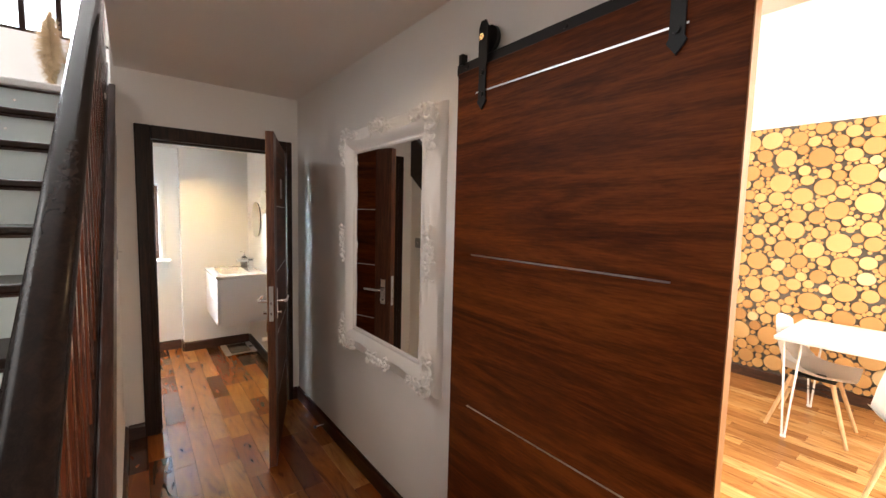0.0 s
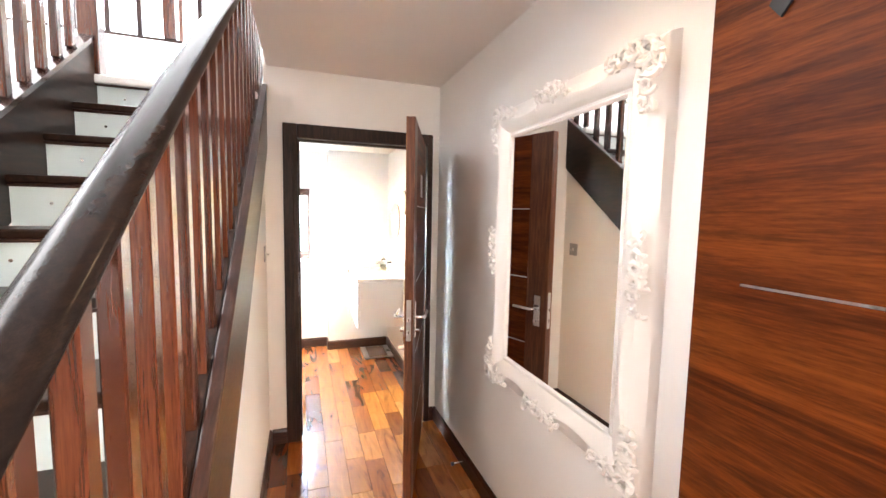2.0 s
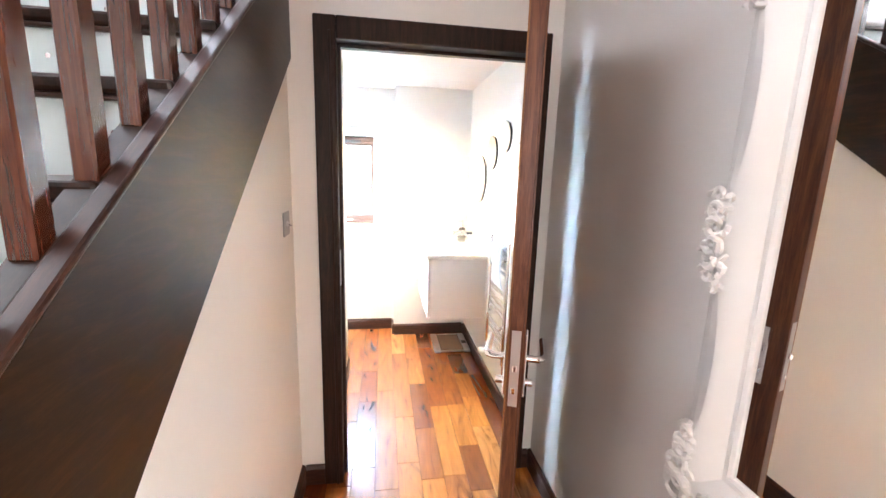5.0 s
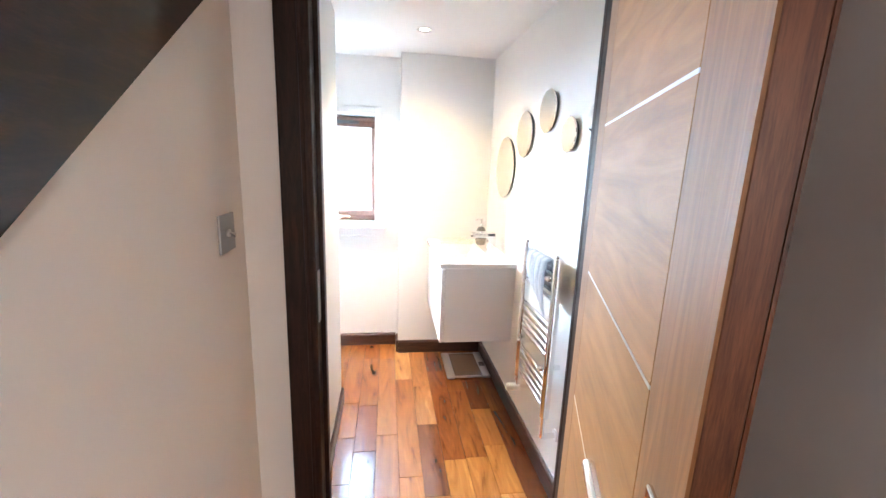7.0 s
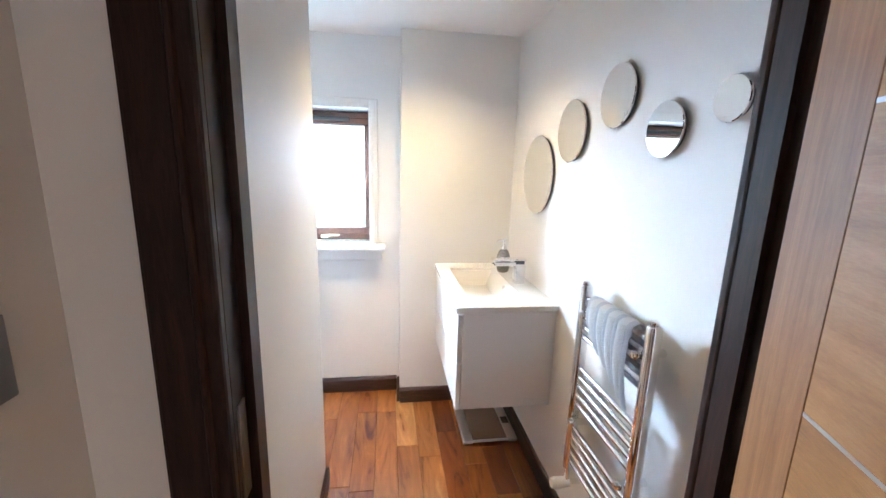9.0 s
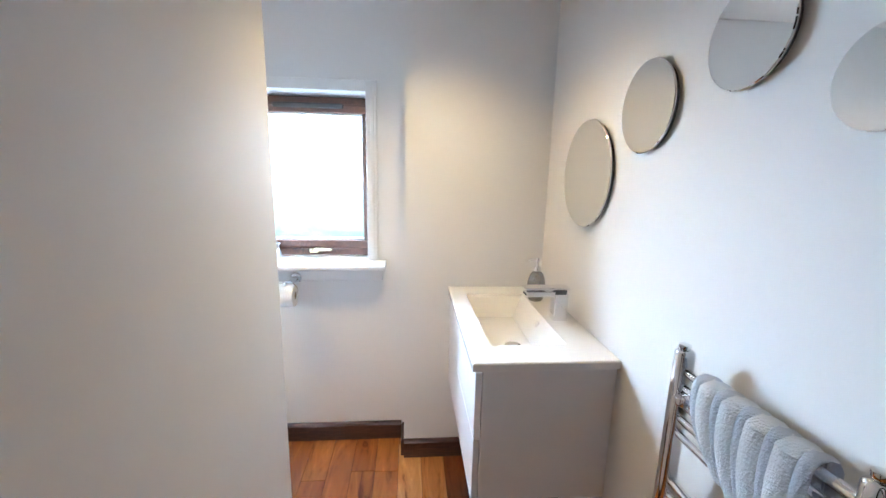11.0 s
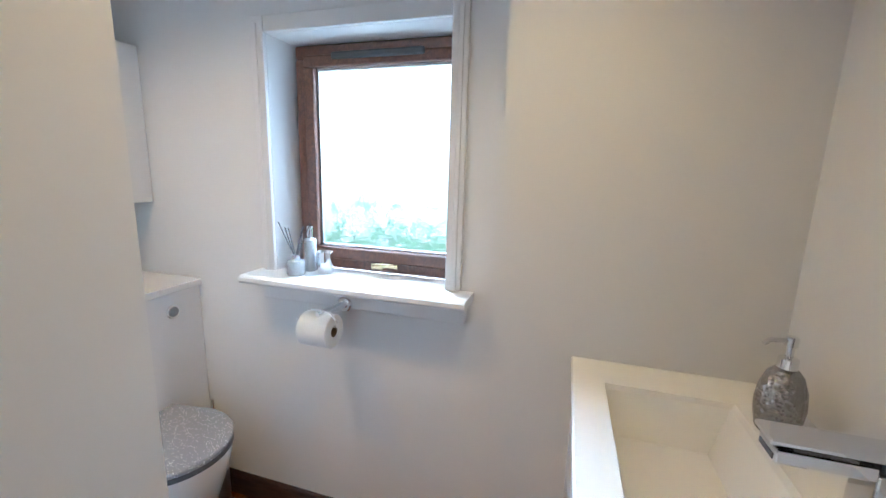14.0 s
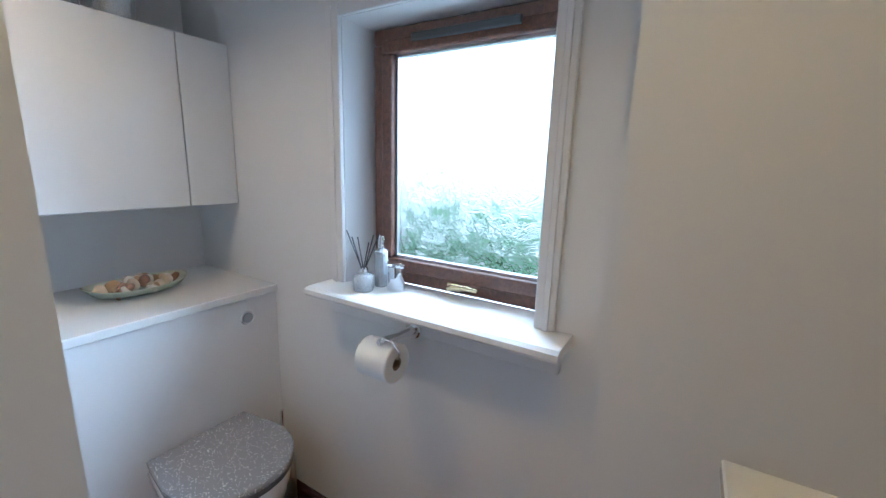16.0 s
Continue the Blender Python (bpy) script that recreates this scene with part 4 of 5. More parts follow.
part("carcass", B(VX0 + 0.022, XR - 0.001, VY0 + 0.018, VY1, VZ0, 0.80, 0.002), VANITYMAT, van)
part("side_panel", B(VX0 + 0.022, XR - 0.001, VY0, VY0 + 0.0175, VZ0, VZ1 - 0.006, 0.002), VANITYMAT, van)
part("drawer_front", B(VX0, VX0 + 0.02, VY0, VY1, VZ0, 0.66, 0.002), VANITYMAT, van)
part("drawer_front", B(VX0, VX0 + 0.02, VY0, VY1, 0.664, VZ1 - 0.014, 0.002), VANITYMAT, van)
basin = thing("wash_basin", "white ceramic rectangular basin top over the vanity", "basin", (1.02, 5.87, VZ1))
HX0, HX1, HY0, HY1, ZT = 0.855, 1.115, 5.60, 6.14, 0.925
X0, X1, Y0, Y1 = 0.782, XR - 0.001, 5.476, YP - 0.0005
bm = bmesh.new()
outer = [(X0, Y0), (X1, Y0), (X1, Y1), (X0, Y1)]
rim = [(HX0, HY0), (HX1, HY0), (HX1, HY1), (HX0, HY1)]
floor_ = [(HX0 + 0.012, HY0 + 0.09), (HX1 - 0.06, HY0 + 0.09), (HX1 - 0.06, HY1 - 0.07), (HX0 + 0.012, HY1 - 0.07)]
rows = [[bm.verts.new((x, y, 0.899)) for x, y in outer], [bm.verts.new((x, y, ZT - 0.004)) for x, y in outer],
        [bm.verts.new((x + (0.004 if x < 1 else -0.001), y + (0.004 if y < 5.8 else -0.001), ZT)) for x, y in outer],
        [bm.verts.new((x, y, ZT)) for x, y in rim], [bm.verts.new((x + (0.004 if x < 1 else -0.006), y + (0.010 if y < 5.8 else -0.004), ZT - 0.012)) for x, y in rim],
        [bm.verts.new((x, y, ZT - 0.085)) for x, y in floor_]]
for a, b in zip(rows, rows[1:]):
    for k in range(4):
        bm.faces.new((a[k], a[(k + 1) % 4], b[(k + 1) % 4], b[k]))
bm.faces.new(rows[-1])
part("basin_top", bm, CERAMIC, basin)
part("waste", L([(0.030, 0.0), (0.033, 0.006), (0.030, 0.012), (0.012, 0.014)], (0.978, 5.755, ZT - 0.0845), 28), CHROME, basin, "round chrome click waste", True)
part("overflow_ring", disc(bmesh.new(), (HX1 - 0.018, 5.845, ZT - 0.03), (-1, 0, 0.5), 0.012, 0.004, 20), CHROME, basin, "chrome overflow ring", True)
tap = thing("basin_tap", "square chrome waterfall mixer tap on the basin", "tap", (1.166, 5.82, ZT))
part("body", B(1.140, 1.192, 5.795, 5.845, ZT, ZT + 0.108, 0.003, 2), CHROME, tap)
part("spout", B(1.030, 1.140, 5.795, 5.845, ZT + 0.098, ZT + 0.118, 0.003, 2), CHROME, tap)
part("spout_mouth", B(1.029, 1.038, 5.80, 5.84, ZT + 0.101, ZT + 0.110, 0.001), GREY, tap)
part("cartridge_neck", B(1.145, 1.187, 5.80, 5.84, ZT + 0.1085, ZT + 0.124, 0.002), GREY, tap)
part("lever", B(1.022, 1.196, 5.794, 5.846, ZT + 0.1245, ZT + 0.133, 0.002), CHROME, tap, "flat chrome lever")
soap = thing("soap_dispenser", "dark silver hammered soap dispenser with chrome pump", "soap dispenser", (1.150, 6.055, ZT))
C = (1.150, 6.055, ZT)
part("bottle", L([(0.026, 0), (0.032, 0.006), (0.038, 0.035), (0.040, 0.06), (0.037, 0.09), (0.028, 0.118), (0.018, 0.13), (0.014, 0.132)], C, 32), SOAPGREY, soap, "", True)
part("collar", L([(0.016, 0.132), (0.016, 0.150), (0.012, 0.153)], C, 20), CHROME, soap, "", True)
part("stem", L([(0.006, 0.153), (0.006, 0.172), (0.010, 0.174), (0.010, 0.190), (0.008, 0.192)], C, 16), CHROME, soap, "", True)
part("nozzle", S([(1.150, 6.055, ZT + 0.184), (1.113, 6.048, ZT + 0.184), (1.103, 6.046, ZT + 0.176)], 0.0045, 8), CHROME, soap, "", True)

# round wall mirrors
for y, z, r in ((5.825, 1.478, 0.190), (5.48, 1.662, 0.122), (5.165, 1.748, 0.100), (4.913, 1.625, 0.074), (4.706, 1.672, 0.050)):
    ob = thing("round_mirror", "small frameless round mirror on the white wall" if r < 0.15 else "large frameless round mirror above the basin", "mirror", (XR, y, z), group="round wall mirrors")
    part("backing", disc(bmesh.new(), (XR, y, z), (-1, 0, 0), r - 0.008, 0.012, 40), GREY, ob)
    part("glass", disc(bmesh.new(), (XR - 0.0125, y, z), (-1, 0, 0), r, 0.005, 56, 0.002), MIRROR, ob, "bevelled mirror disc", True)

# ---------------------------------------------------------------- towel radiator
rad = thing("towel_radiator", "chrome ladder towel radiator on the bathroom wall", "radiator", (1.18, 4.95, 0.35))
RX, RY0, RY1 = 1.172, 4.775, 5.137
for y in (RY0, RY1):
    part("upright", B(RX - 0.016, RX + 0.022, y - 0.016, y + 0.016, 0.395, 1.128, 0.011, 3), CHROME, rad, "chrome D-section upright", True)
    part("end_cap", L([(0.010, 0), (0.012, 0.003), (0.012, 0.010), (0.006, 0.013)], (RX, y, 1.128), 14), CHROME, rad, "", True)
for z in (0.44, 0.475, 0.51, 0.545, 0.58, 0.68, 0.715, 0.75, 0.785, 0.82, 0.94, 0.975, 1.01, 1.045, 1.08):
    part("rung", S([(RX + 0.004, RY0, z), (RX + 0.004, RY1, z)], 0.0095, 10), CHROME, rad, "", True)
for y in (RY0 + 0.035, RY1 - 0.035):
    for z in (0.62, 1.03):
        b = part("bracket", S([(RX - 0.012, y, z), (XR, y, z)], 0.012, 14), CHROME, rad, "", True)
        part("bracket_head", lathe(bmesh.new(), [(0.004, -0.012), (0.014, -0.008), (0.016, 0), (0.014, 0.008), (0.004, 0.012)], (RX - 0.016, y, z), 14), CHROME, b, "", True)
v = part("valve_body", S([(RX, RY1, 0.395), (RX, RY1, 0.335)], 0.011, 12), CHROME, rad, "", True)
part("valve_head", S([(RX + 0.01, RY1, 0.337), (RX - 0.045, RY1, 0.337), (RX - 0.06, RY1, 0.337)], [0.018, 0.022, 0.017], 18), WHITEPLASTIC, v, "white thermostatic valve head", True)
part("valve_tail", S([(RX, RY1, 0.337), (XR, RY1, 0.337)], 0.010, 10), CHROME, v, "", True)
v = part("lockshield", S([(RX, RY0, 0.395), (RX, RY0, 0.30)], 0.010, 12), CHROME, rad, "", True)
part("elbow", S([(RX - 0.004, RY0, 0.305), (XR, RY0, 0.305)], 0.012, 12), CHROME, v, "", True)
part("wall_collar", disc(bmesh.new(), (XR, RY0, 0.305), (-1, 0, 0), 0.026, 0.008, 24, 0.003), WHITEPLASTIC, v, "", True)
tw = thing("hand_towel", "grey and white striped towel folded over the radiator", "towel", (RX, 4.97, 1.0))
NS = 9
for k in range(NS):
    f = k / (NS - 1)                       # 0 at the end nearer the door
    ytop, drop, lean = RY0 + 0.07 + 0.215 * f, 0.235 - 0.10 * f ** 0.8, 0.02 + 0.045 * f
    half = 0.0185 if k % 2 else 0.013
    spine = []
    for i in range(15):
        g = i / 14
        spine.append((-0.024 - 0.012 * math.sin(math.pi * g) - 0.004 * (k % 2), ytop - lean * (1 - math.cos(g * 1.5)), 1.094 - drop * (1 - g) ** 1.0))
    spine = [(x, ytop - lean * ((1.094 - z) / drop) ** 1.6, z) for x, y, z in spine]
    spine += [(-0.016, ytop, 1.103), (-0.002, ytop, 1.107), (0.012, ytop, 1.102), (0.022, ytop, 1.085), (0.026, ytop, 1.0), (0.026, ytop, 0.94)]
    bm = bmesh.new()
    rows = []
    for i, (dx, y, z) in enumerate(spine):
        out = -1 if i < 17 else 1
        rows.append([bm.verts.new((RX + 0.004 + dx + out * 0.006 * math.cos(u * 1.5), y + half * u, z)) for u in (-1, -0.6, -0.2, 0.2, 0.6, 1)])
    for a, b in zip(rows, rows[1:]):
        for q in range(5):
            bm.faces.new((a[q], a[q + 1], b[q + 1], b[q]))
    bmesh.ops.solidify(bm, geom=bm.faces[:], thickness=0.006)
    part("towel_stripe", bm, TOWEL if k % 2 else TOWELGREY, tw, "white terry stripe" if k % 2 else "pale grey terry stripe", True)

# ---------------------------------------------------------------- bathroom scale
sc = thing("bathroom_scale", "glass-topped bathroom scale with silver surround under the vanity", "scale", (1.07, 5.97, 0))
for x0, x1 in ((0.905, 0.962), (1.158, 1.215)):
    part("side_rail", B(x0, x1, 5.79, 6.16, 0.012, 0.032, 0.007, 3), STEEL, sc, "silver side rail", True)
for y0, y1 in ((5.795, 5.808), (6.142, 6.155)):
    part("edge_strip", B(0.9625, 1.1575, y0, y1, 0.016, 0.029, 0.003), STEEL, sc)
part("platform", B(0.9625, 1.1575, 5.8085, 6.1415, 0.022, 0.029, 0.001), mat("smoked scale glass", (0.13, 0.075, 0.045), 0.06), sc, "dark glass platform")
part("display", B(1.165, 1.205, 5.93, 5.99, 0.0321, 0.0335, 0.0005), BLACKPLASTIC, sc, "small dark display window")
for x in (0.94, 1.18):
    for y in (5.82, 6.13):
        part("foot", L([(0.012, 0), (0.012, 0.012)], (x, y, 0.0005), 12), GREY, sc)

# ---------------------------------------------------------------- toilet, cistern unit, cabinets
CXF = -0.65
cis = thing("cistern_unit", "white boxed cistern unit with a flat gloss shelf", "cistern unit", (-0.89, 6.0, 0))
part("front_panel", B(CXF - 0.018, CXF, 5.606, YB - 0.002, 0.002, 0.918, 0.002), VANITYMAT, cis)
part("side_body", B(-1.148, CXF - 0.019, 5.606, YB - 0.002, 0.002, 0.918), VANITYMAT, cis)
part("shelf_top", B(-1.148, CXF + 0.012, 5.606, YB - 0.001, 0.92, 0.947, 0.003, 2), GLOSS, cis, "white gloss shelf")
part("flush_ring", disc(bmesh.new(), (CXF, 6.293, 0.847), (1, 0, 0), 0.027, 0.006, 32, 0.002), CHROME, cis, "round chrome flush button", True)
part("flush_button", disc(bmesh.new(), (CXF + 0.006, 6.293, 0.847), (1, 0, 0), 0.019, 0.003, 28, 0.001), PLATESTEEL, cis, "", True)


def d_outline(x0, x1, yc, hw, n=20):
    """D-shaped plan: square at x0, round towards x1."""
    pts = [(x0, yc + hw * 0.86), (x0, yc - hw * 0.86)]
    for k in range(n + 1):
        a = -math.pi / 2 + math.pi * k / n
        pts.append((x0 + 0.16 + (x1 - x0 - 0.16) * max(0, math.cos(a)) ** 0.9, yc + hw * math.sin(a)))
    return pts


wc = thing("toilet", "white ceramic toilet with a closed grey glitter lid", "toilet", (-0.5, 6.05, 0))
TY = 6.085
bm = bmesh.new()
rings = []
for z, hw, x1, x0 in ((0.002, 0.125, -0.36, -0.648), (0.06, 0.12, -0.36, -0.648), (0.24, 0.13, -0.33, -0.648), (0.38, 0.168, -0.28, -0.648), (0.445, 0.181, -0.266, -0.648), (0.462, 0.179, -0.268, -0.648)):
    rings.append([bm.verts.new((x, y, z)) for x, y in d_outline(x0, x1, TY, hw)])
for a, b in zip(rings, rings[1:]):
    for k in range(len(a)):
        bm.faces.new((a[k], a[(k + 1) % len(a)], b[(k + 1) % len(b)], b[k]))
bm.faces.new(rings[0][::-1])
bm.faces.new(rings[-1])
part("pan", bm, CERAMIC, wc, "", True)
part("seat", prism(bmesh.new(), d_outline(-0.635, -0.262, TY, 0.182), "z", 0.464, 0.480), GREY, wc, "dark grey toilet seat")
bm = bmesh.new()
rings = []
for z, e in ((0.482, 0.002), (0.485, 0.0), (0.495, 0.0), (0.500, 0.005)):
    rings.append([bm.verts.new((x, y, z)) for x, y in d_outline(-0.635 + e, -0.260 - e, TY, 0.185 - e)])
for a, b in zip(rings, rings[1:]):
    for k in range(len(a)):
        bm.faces.new((a[k], a[(k + 1) % len(a)], b[(k + 1) % len(b)], b[k]))
bm.faces.new(rings[0][::-1])
bm.faces.new(rings[-1])
part("lid", bm, SPARKLE, wc, "grey glitter lid")
for y in (TY - 0.075, TY + 0.075):
    part("lid_hinge", S([(-0.638, y - 0.02, 0.482), (-0.638, y + 0.02, 0.482)], 0.012, 12), CHROME, wc, "", True)
br = thing("toilet_brush", "slim chrome toilet brush standing behind the toilet", "toilet brush", (-0.56, 6.35, 0))
part("holder", L([(0.038, 0), (0.04, 0.005), (0.04, 0.25), (0.036, 0.255)], (-0.56, 6.35, 0.0005), 24), STEEL, br, "", True)
part("handle", S([(-0.56, 6.35, 0.25), (-0.56, 6.35, 0.47)], 0.007, 10), CHROME, br, "", True)

CBX = -0.85
cab = thing("wall_cabinet", "white gloss wall cabinet with three handleless doors", "cabinet", (-1.0, 6.0, 1.24))
part("carcass", B(-1.149, CBX - 0.02, 5.606, YB - 0.002, 1.245, 1.822), GLOSS, cab)
for a, b in ((5.608, 5.822), (5.826, 6.236), (6.24, YB - 0.003)):
    part("door", B(CBX - 0.019, CBX, a, b, 1.243, 1.824, 0.0025, 2), GLOSS, cab)
for y, r, hgt in ((6.12, 0.055, 0.14), (5.98, 0.05, 0.16)):
    ob = thing("crystal_vase", "silver crystal studded vase on top of the cabinet", "vase", (-0.96, y, 1.8245), group="vases on the cabinet")
    part("body", L([(r * 0.8, 0), (r, 0.02), (r, hgt * 0.7), (r * 0.75, hgt * 0.9), (r * 0.8, hgt)], (-0.96, y, 1.8245), 28), CRYSTAL, ob, "", True)

dish = thing("shell_dish", "shallow pale oval dish filled with seashells and potpourri", "dish", (-0.93, 6.075, 0.9475))
bm = bmesh.new()
rings = []
for s, z in ((0.45, 0.0), (0.6, 0.003), (0.85, 0.016), (1.0, 0.034), (0.97, 0.035), (0.8, 0.020), (0.5, 0.008)):
    ring = []
    for k in range(36):
        a = 2 * math.pi * k / 36
        ring.append(bm.verts.new((-0.93 + 0.105 * s * math.cos(a), 6.075 + 0.165 * s * math.sin(a) * (1 + 0.06 * math.cos(2 * a)), 0.9475 + z + (0.010 * abs(math.sin(a)) ** 3 if s > 0.9 else 0))))
    rings.append(ring)
for a, b in zip(rings, rings[1:]):
    for k in range(36):
        bm.faces.new((a[k], a[(k + 1) % 36], b[(k + 1) % 36], b[k]))
bm.faces.new(rings[0][::-1])
bm.faces.new(rings[-1])
part("dish", bm, mat("pale green glaze", (0.62, 0.66, 0.52), 0.15, coat=0.4), dish, "", True)
SHELLS = [mat("cream shell", (0.62, 0.50, 0.36), 0.5), mat("brown shell", (0.22, 0.11, 0.06), 0.5), mat("pale shell", (0.75, 0.70, 0.62), 0.45), mat("tan potpourri", (0.40, 0.26, 0.14), 0.8)]
rng = random.Random(11)
for k in range(42):
    a, s = rng.uniform(0, 6.28), math.sqrt(rng.random()) * 0.84
    y, x = 6.075 + 0.15 * s * math.sin(a), -0.93 + 0.09 * s * math.cos(a)
    bm = bmesh.new()
    r = rng.uniform(0.013, 0.027)
    bmesh.ops.create_icosphere(bm, subdivisions=2, radius=r, matrix=Matrix.LocRotScale((x, y, 0.966 + 0.024 * (1 - s)), Euler((rng.uniform(0, 3), rng.uniform(0, 3), 0)), (1, rng.uniform(0.6, 1), rng.uniform(0.45, 0.75))))
    for vert in bm.verts:
        q = vert.co * 320
        vert.co += Vector((0, 0, 1)) * 0.0022 * noise.noise(q * 0.6)
    tagged(solid("seashell", bm, SHELLS[k % 4], True), "small cream or brown seashell in the dish", "seashell", group="shells in the dish")

mt = thing("bath_mat", "grey tufted pedestal mat round the toilet foot", "bath mat", (-0.15, 6.15, 0))
bm = bmesh.new()
rng = random.Random(2)
box(bm, -0.52, -0.085, 5.83, 6.372, 0.0005, 0.012, 0.004)
for k in range(2600):
    x, y = rng.uniform(-0.51, -0.09), rng.uniform(5.84, 6.365)
    h = rng.uniform(0.012, 0.02)
    dx, dy = rng.uniform(-0.008, 0.008), rng.uniform(-0.008, 0.008)
    bm.faces.new([bm.verts.new((x - 0.004, y, 0.010)), bm.verts.new((x + 0.004, y + 0.003, 0.010)), bm.verts.new((x + dx, y + dy, 0.010 + h))])
part("fleece", bm, MATWOOL, mt)

# ---------------------------------------------------------------- downlights
for x, y, zc in ((0.68, 5.74, ZB), (-0.42, 5.68, ZB), (0.80, 2.55, ZC)):
    ob = thing("downlight", "small round chrome recessed ceiling downlight, lit", "downlight", (x, y, zc), group="ceiling downlights")
    bm = bmesh.new()
    rings = [[bm.verts.new((x + r * math.cos(a), y + r * math.sin(a), z)) for a in [2 * math.pi * k / 28 for k in range(28)]] for r, z in ((0.044, zc), (0.044, zc - 0.004), (0.034, zc - 0.006), (0.028, zc - 0.001))]
    for a, b in zip(rings, rings[1:]):
        for k in range(28):
            bm.faces.new((a[k], a[(k + 1) % 28], b[(k + 1) % 28], b[k]))
    part("bezel", bm, CHROME, ob, "", True)
    part("lens", disc(bmesh.new(), (x, y, zc - 0.0005), (0, 0, -1), 0.027, 0.001, 20), BULB, ob, "glowing warm lens")

# ---------------------------------------------------------------- dining room
tb = thing("dining_table", "pale marble-topped dining table on white hairpin legs", "table", (4.35, 1.2, 0))
part("tabletop", B(3.9, 4.8, 0.4, 1.9, 0.72, 0.75, 0.006, 2), TABLETOP, tb)
for x in (3.97, 4.73):
    for y in (0.5, 1.80):
        for d in (-0.05, 0.05):
            part("leg_rod", S([(x, y + d, 0.72), (x - 0.03 if x < 4.3 else x + 0.03, y + (0.008 if d > 0 else -0.008), 0.012)], 0.007, 8), WHITEPLASTIC, tb, "", True)
        part("foot", L([(0.018, 0), (0.018, 0.012)], (x - 0.03 if x < 4.3 else x + 0.03, y, 0.0005), 12), WHITEPLASTIC, tb)


def shell_chair(m, label):
    """White moulded shell on beech dowel legs, facing local -y."""
    ob = thing("dining_chair", label, "chair", group="chairs round the dining table")
    bm = bmesh.new()
    nu, nv = 12, 18
    grid = []
    for i in range(nv + 1):
        f = i / nv
        if f < 0.5:
            y, z = -0.22 + 0.40 * (f / 0.5), 0.445 - 0.018 * math.sin(math.pi * f / 0.5)
        else:
            g = (f - 0.5) / 0.5
            y, z = 0.18 + 0.09 * math.sin(g * 1.5), 0.445 + 0.40 * g ** 1.15
        row = []
        for j in range(nu + 1):
            u = 2 * j / nu - 1
            w = 0.225 * (1 - 0.25 * max(0, f - 0.55) / 0.45) * (1 - 0.12 * max(0, 0.15 - f) / 0.15)
            lift = 0.055 * abs(u) ** 2.4 * (1 + 1.2 * math.exp(-((f - 0.5) / 0.18) ** 2))
            corner = -0.07 * abs(u) ** 3 * max(0, (f - 0.8) / 0.2)
            row.append(bm.verts.new((w * u, y - (lift * 1.2 if f > 0.5 else 0), z + (lift if f <= 0.55 else lift * 0.4) + corner)))
        grid.append(row)
    for a, b in zip(grid, grid[1:]):
        for j in range(nu):
            bm.faces.new((a[j], a[j + 1], b[j + 1], b[j]))
    bmesh.ops.solidify(bm, geom=bm.faces[:], thickness=0.008)
    part("shell", bm, WHITEPLASTIC, ob, "white moulded plastic shell", True)
    for sx in (-1, 1):
        for y0, y1 in ((-0.10, -0.22), (0.12, 0.24)):
            part("leg", S([(sx * 0.10, y0, 0.425), (sx * 0.205, y1, 0.0005)], [0.015, 0.011], 12), HONEYLEG, ob, "pale beech dowel leg", True)
        part("brace", S([(sx * 0.13, -0.135, 0.31), (-sx * 0.13, 0.15, 0.31)], 0.004, 8), IRON, ob, "", True)
    part("mount", B(-0.12, 0.12, -0.12, 0.14, 0.415, 0.428, 0.003), IRON, ob)
    ob.matrix_world = m
    return ob


ch = shell_chair(pose(4.28, 1.70, 0), "white shell dining chair with pale beech legs")
copy_thing(ch, pose(3.62, 1.13, 0, 0, 0, 90))

# sliced log wall
lw = thing("log_slice_wall", "wall cladding of round honey-coloured sawn log slices", "wall cladding", (5.1, 1.8, 0), kind="structure")
part("backing", B(5.125, 5.14, 0.7, 3.55, 0.11, 2.49), BACKING, lw, "dark grey backing between the slices")
rng = random.Random(7)
placed, cells = [], {}
for r0, r1, tries in ((0.07, 0.085, 120), (0.05, 0.062, 900), (0.036, 0.048, 9000), (0.022, 0.032, 16000), (0.012, 0.019, 24000)):
    for _ in range(tries):
        r, y, z = rng.uniform(r0, r1), rng.uniform(0.75, 3.5), rng.uniform(0.12, 2.48)
        if z - r < 0.11 or z + r > 2.49:
            continue
        key = (int(y / 0.2), int(z / 0.2))
        if all((y - b) ** 2 + (z - c) ** 2 > (r + d + 0.002) ** 2 for i in (-1, 0, 1) for j in (-1, 0, 1) for b, c, d in cells.get((key[0] + i, key[1] + j), ())):
            cells.setdefault(key, []).append((y, z, r))
            placed.append((y, z, r))
grown = []
for k, (y, z, r) in enumerate(placed):
    gap = min([math.hypot(y - b, z - d) - (e if i > k else grown[i][2]) for i, (b, d, e) in enumerate(placed) if i != k and abs(b - y) < 0.22 and abs(d - z) < 0.22] + [0.1, z - 0.11, 2.49 - z])
    grown.append((y, z, max(r, gap) * 1.03))
placed = grown
near = sorted([p for p in placed if 1.1 < p[0] < 2.8 and p[2] > 0.035], key=lambda p: -p[2])[:290]
shared = {}
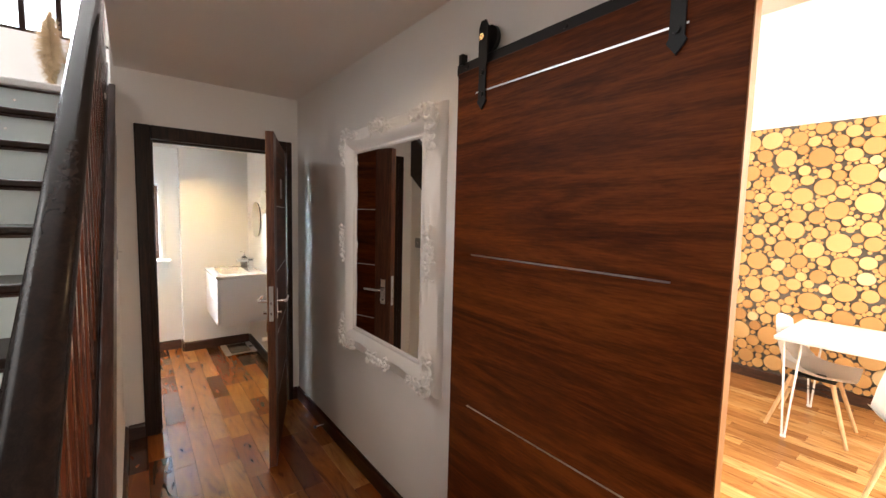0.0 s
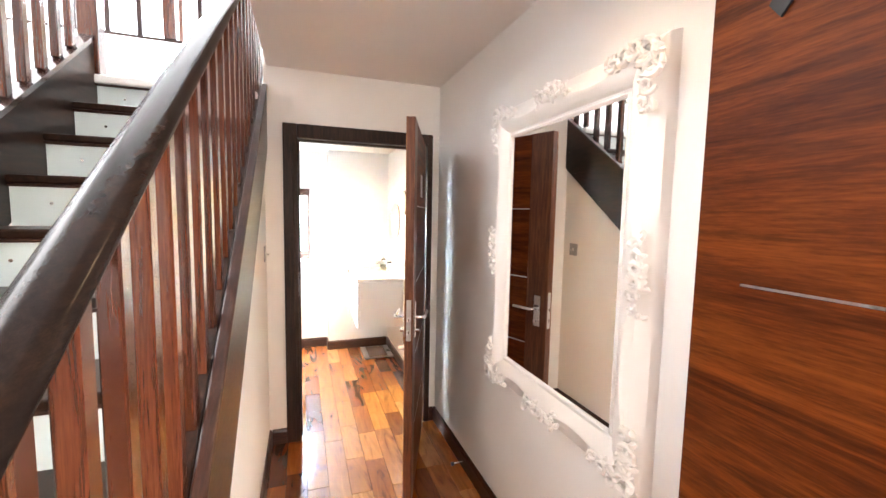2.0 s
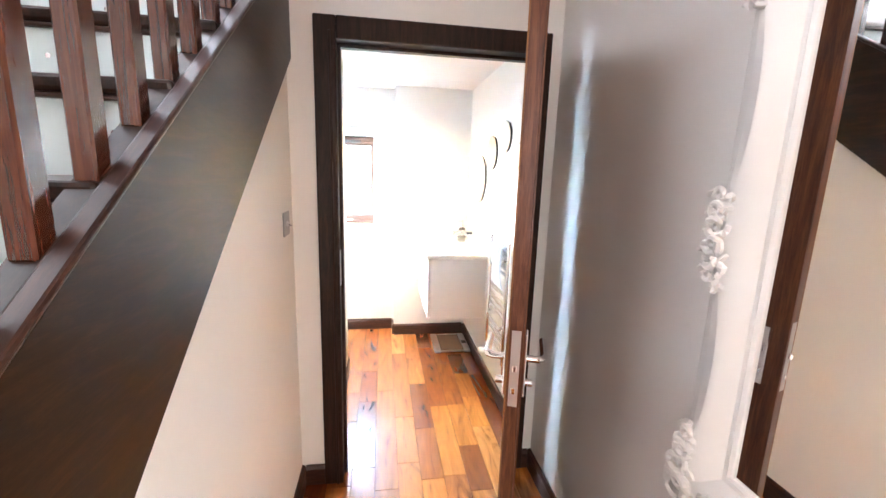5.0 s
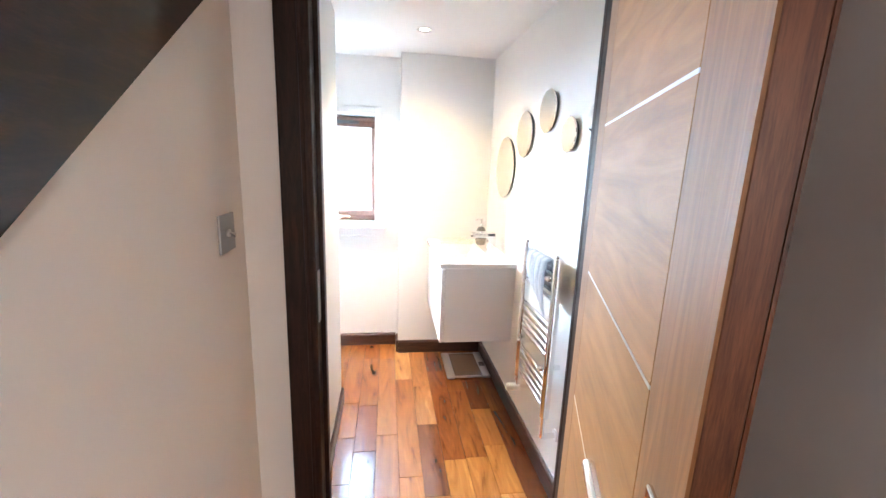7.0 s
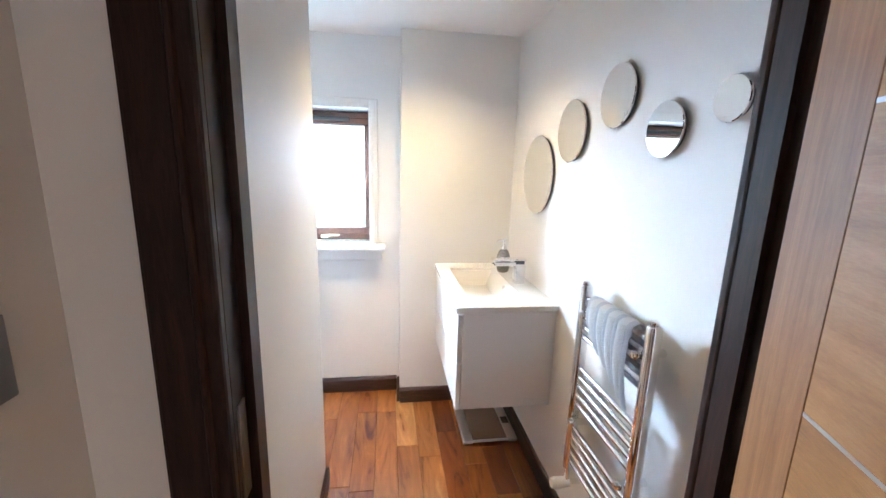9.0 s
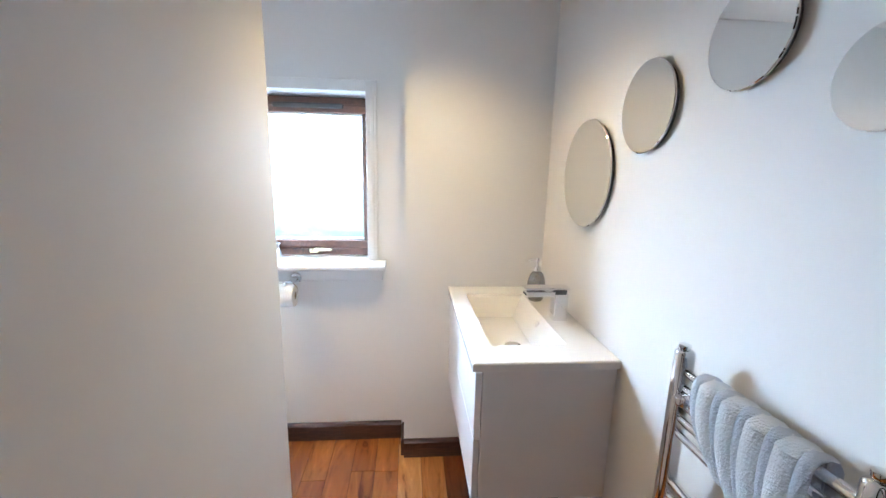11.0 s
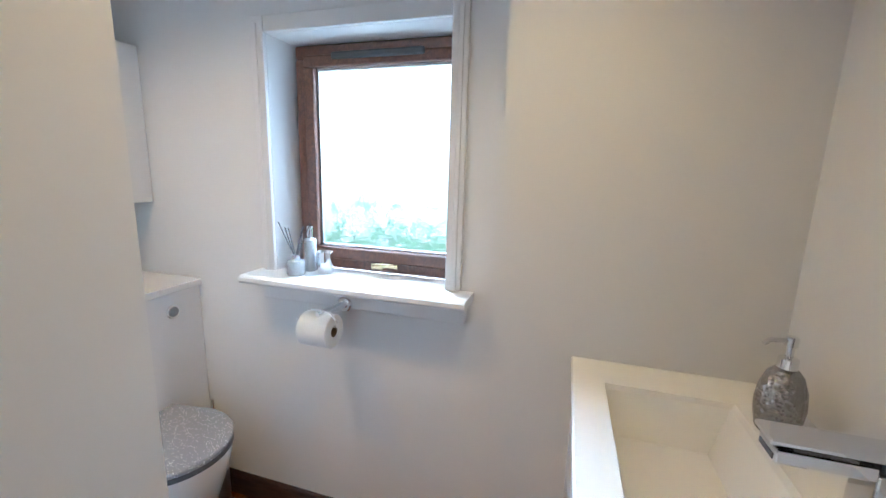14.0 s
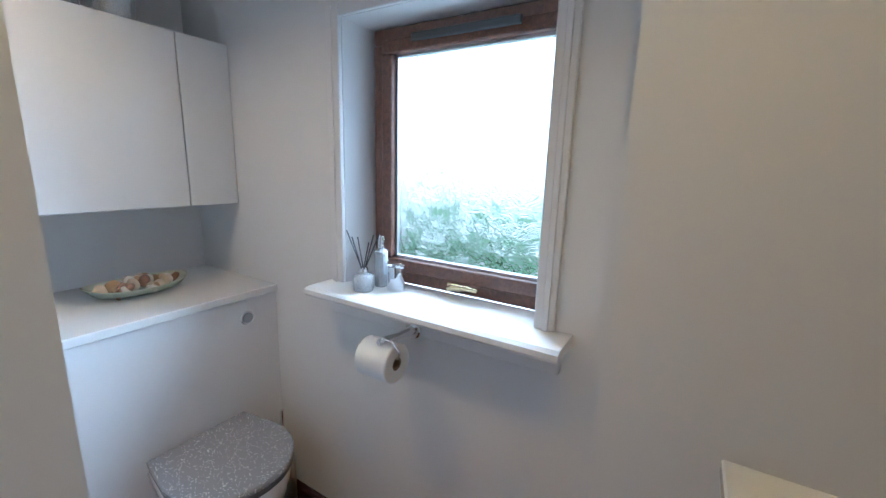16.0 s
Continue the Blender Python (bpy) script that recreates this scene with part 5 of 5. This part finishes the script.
for p in near:
    step = round(p[2], 2)
    if step not in shared:
        bm = disc(bmesh.new(), (0, 0, 0), (-1, 0, 0), step, 0.022, 16, 0.004)
        bmesh.ops.recalc_face_normals(bm, faces=bm.faces)
        shared[step] = bpy.data.meshes.new("log_slice")
        bm.to_mesh(shared[step])
        bm.free()
        shared[step].materials.append(LOG)
    ob = new("log_slice", shared[step])
    ob.parent, ob.matrix_parent_inverse = lw, lw.matrix_world.inverted()
    s = p[2] / step
    ob.matrix_basis = Matrix.LocRotScale((5.125, p[0], p[1]), Euler((rng.uniform(0, 6), 0, 0)), (rng.uniform(0.7, 1.2), s, s * rng.uniform(0.92, 1)))
bm = bmesh.new()
done = set(near)
for p in placed:
    if p not in done:
        disc(bm, (5.125, p[0], p[1]), (-1, 0, 0), p[2], 0.018, 10)
ob = part("small_slices", bm, LOG, lw)
tagged(ob, "small honey-coloured log slices filling the gaps", kind="stuff")

# ---------------------------------------------------------------- floor planks
fl = bpy.data.objects["floor"]
rng = random.Random(21)


def plank_mesh(w, ln, material, cache={}):
    key = (round(w, 3), round(ln, 3), material.name)
    if key not in cache:
        bm = B(-w / 2, w / 2, -ln / 2, ln / 2, -0.0115, 0.0, 0.0012)
        me = bpy.data.meshes.new("plank")
        bm.to_mesh(me)
        bm.free()
        me.materials.append(material)
        cache[key] = me
    return cache[key]


def lay(x0, x1, y0, y1, width, lengths, material=PLANK):
    n = max(1, round((x1 - x0) / width))
    w = (x1 - x0) / n
    for i in range(n):
        y = y0 - rng.uniform(0, 0.5)
        while y < y1:
            ln = rng.choice(lengths)
            a, b = max(y, y0), min(y + ln, y1)
            if b - a > 0.03:
                ob = new("plank", plank_mesh(w - 0.0012, round(b - a, 3) - 0.0012, material))
                ob.parent, ob.matrix_parent_inverse = fl, Matrix()
                ob.location = (x0 + (i + 0.5) * w, (a + b) / 2, 0)
                if b - a > 0.2 and rng.random() < 0.5:
                    ob.rotation_euler = (0, 0, math.pi)
            y += ln


SHORT = (0.33, 0.41, 0.52, 0.62, 0.9)
lay(XL, XR, 1.3, YB, 0.116, SHORT)
lay(-0.64, XL, YE, YB, 0.116, SHORT)
lay(-2.3, XR, -2.4, 1.3, 0.35, (1.2, 1.5))
# dining room floor in the brightened plank tones
lay(XR, 5.14, 0.6, 2.9, 0.116, (0.7, 0.9, 1.2), LITPLANK)
lay(XR, 5.14, -1.7, 0.6, 0.4, (1.15,), LITPLANK)
lay(XR, 5.14, 2.9, 3.6, 0.4, (0.7,), LITPLANK)
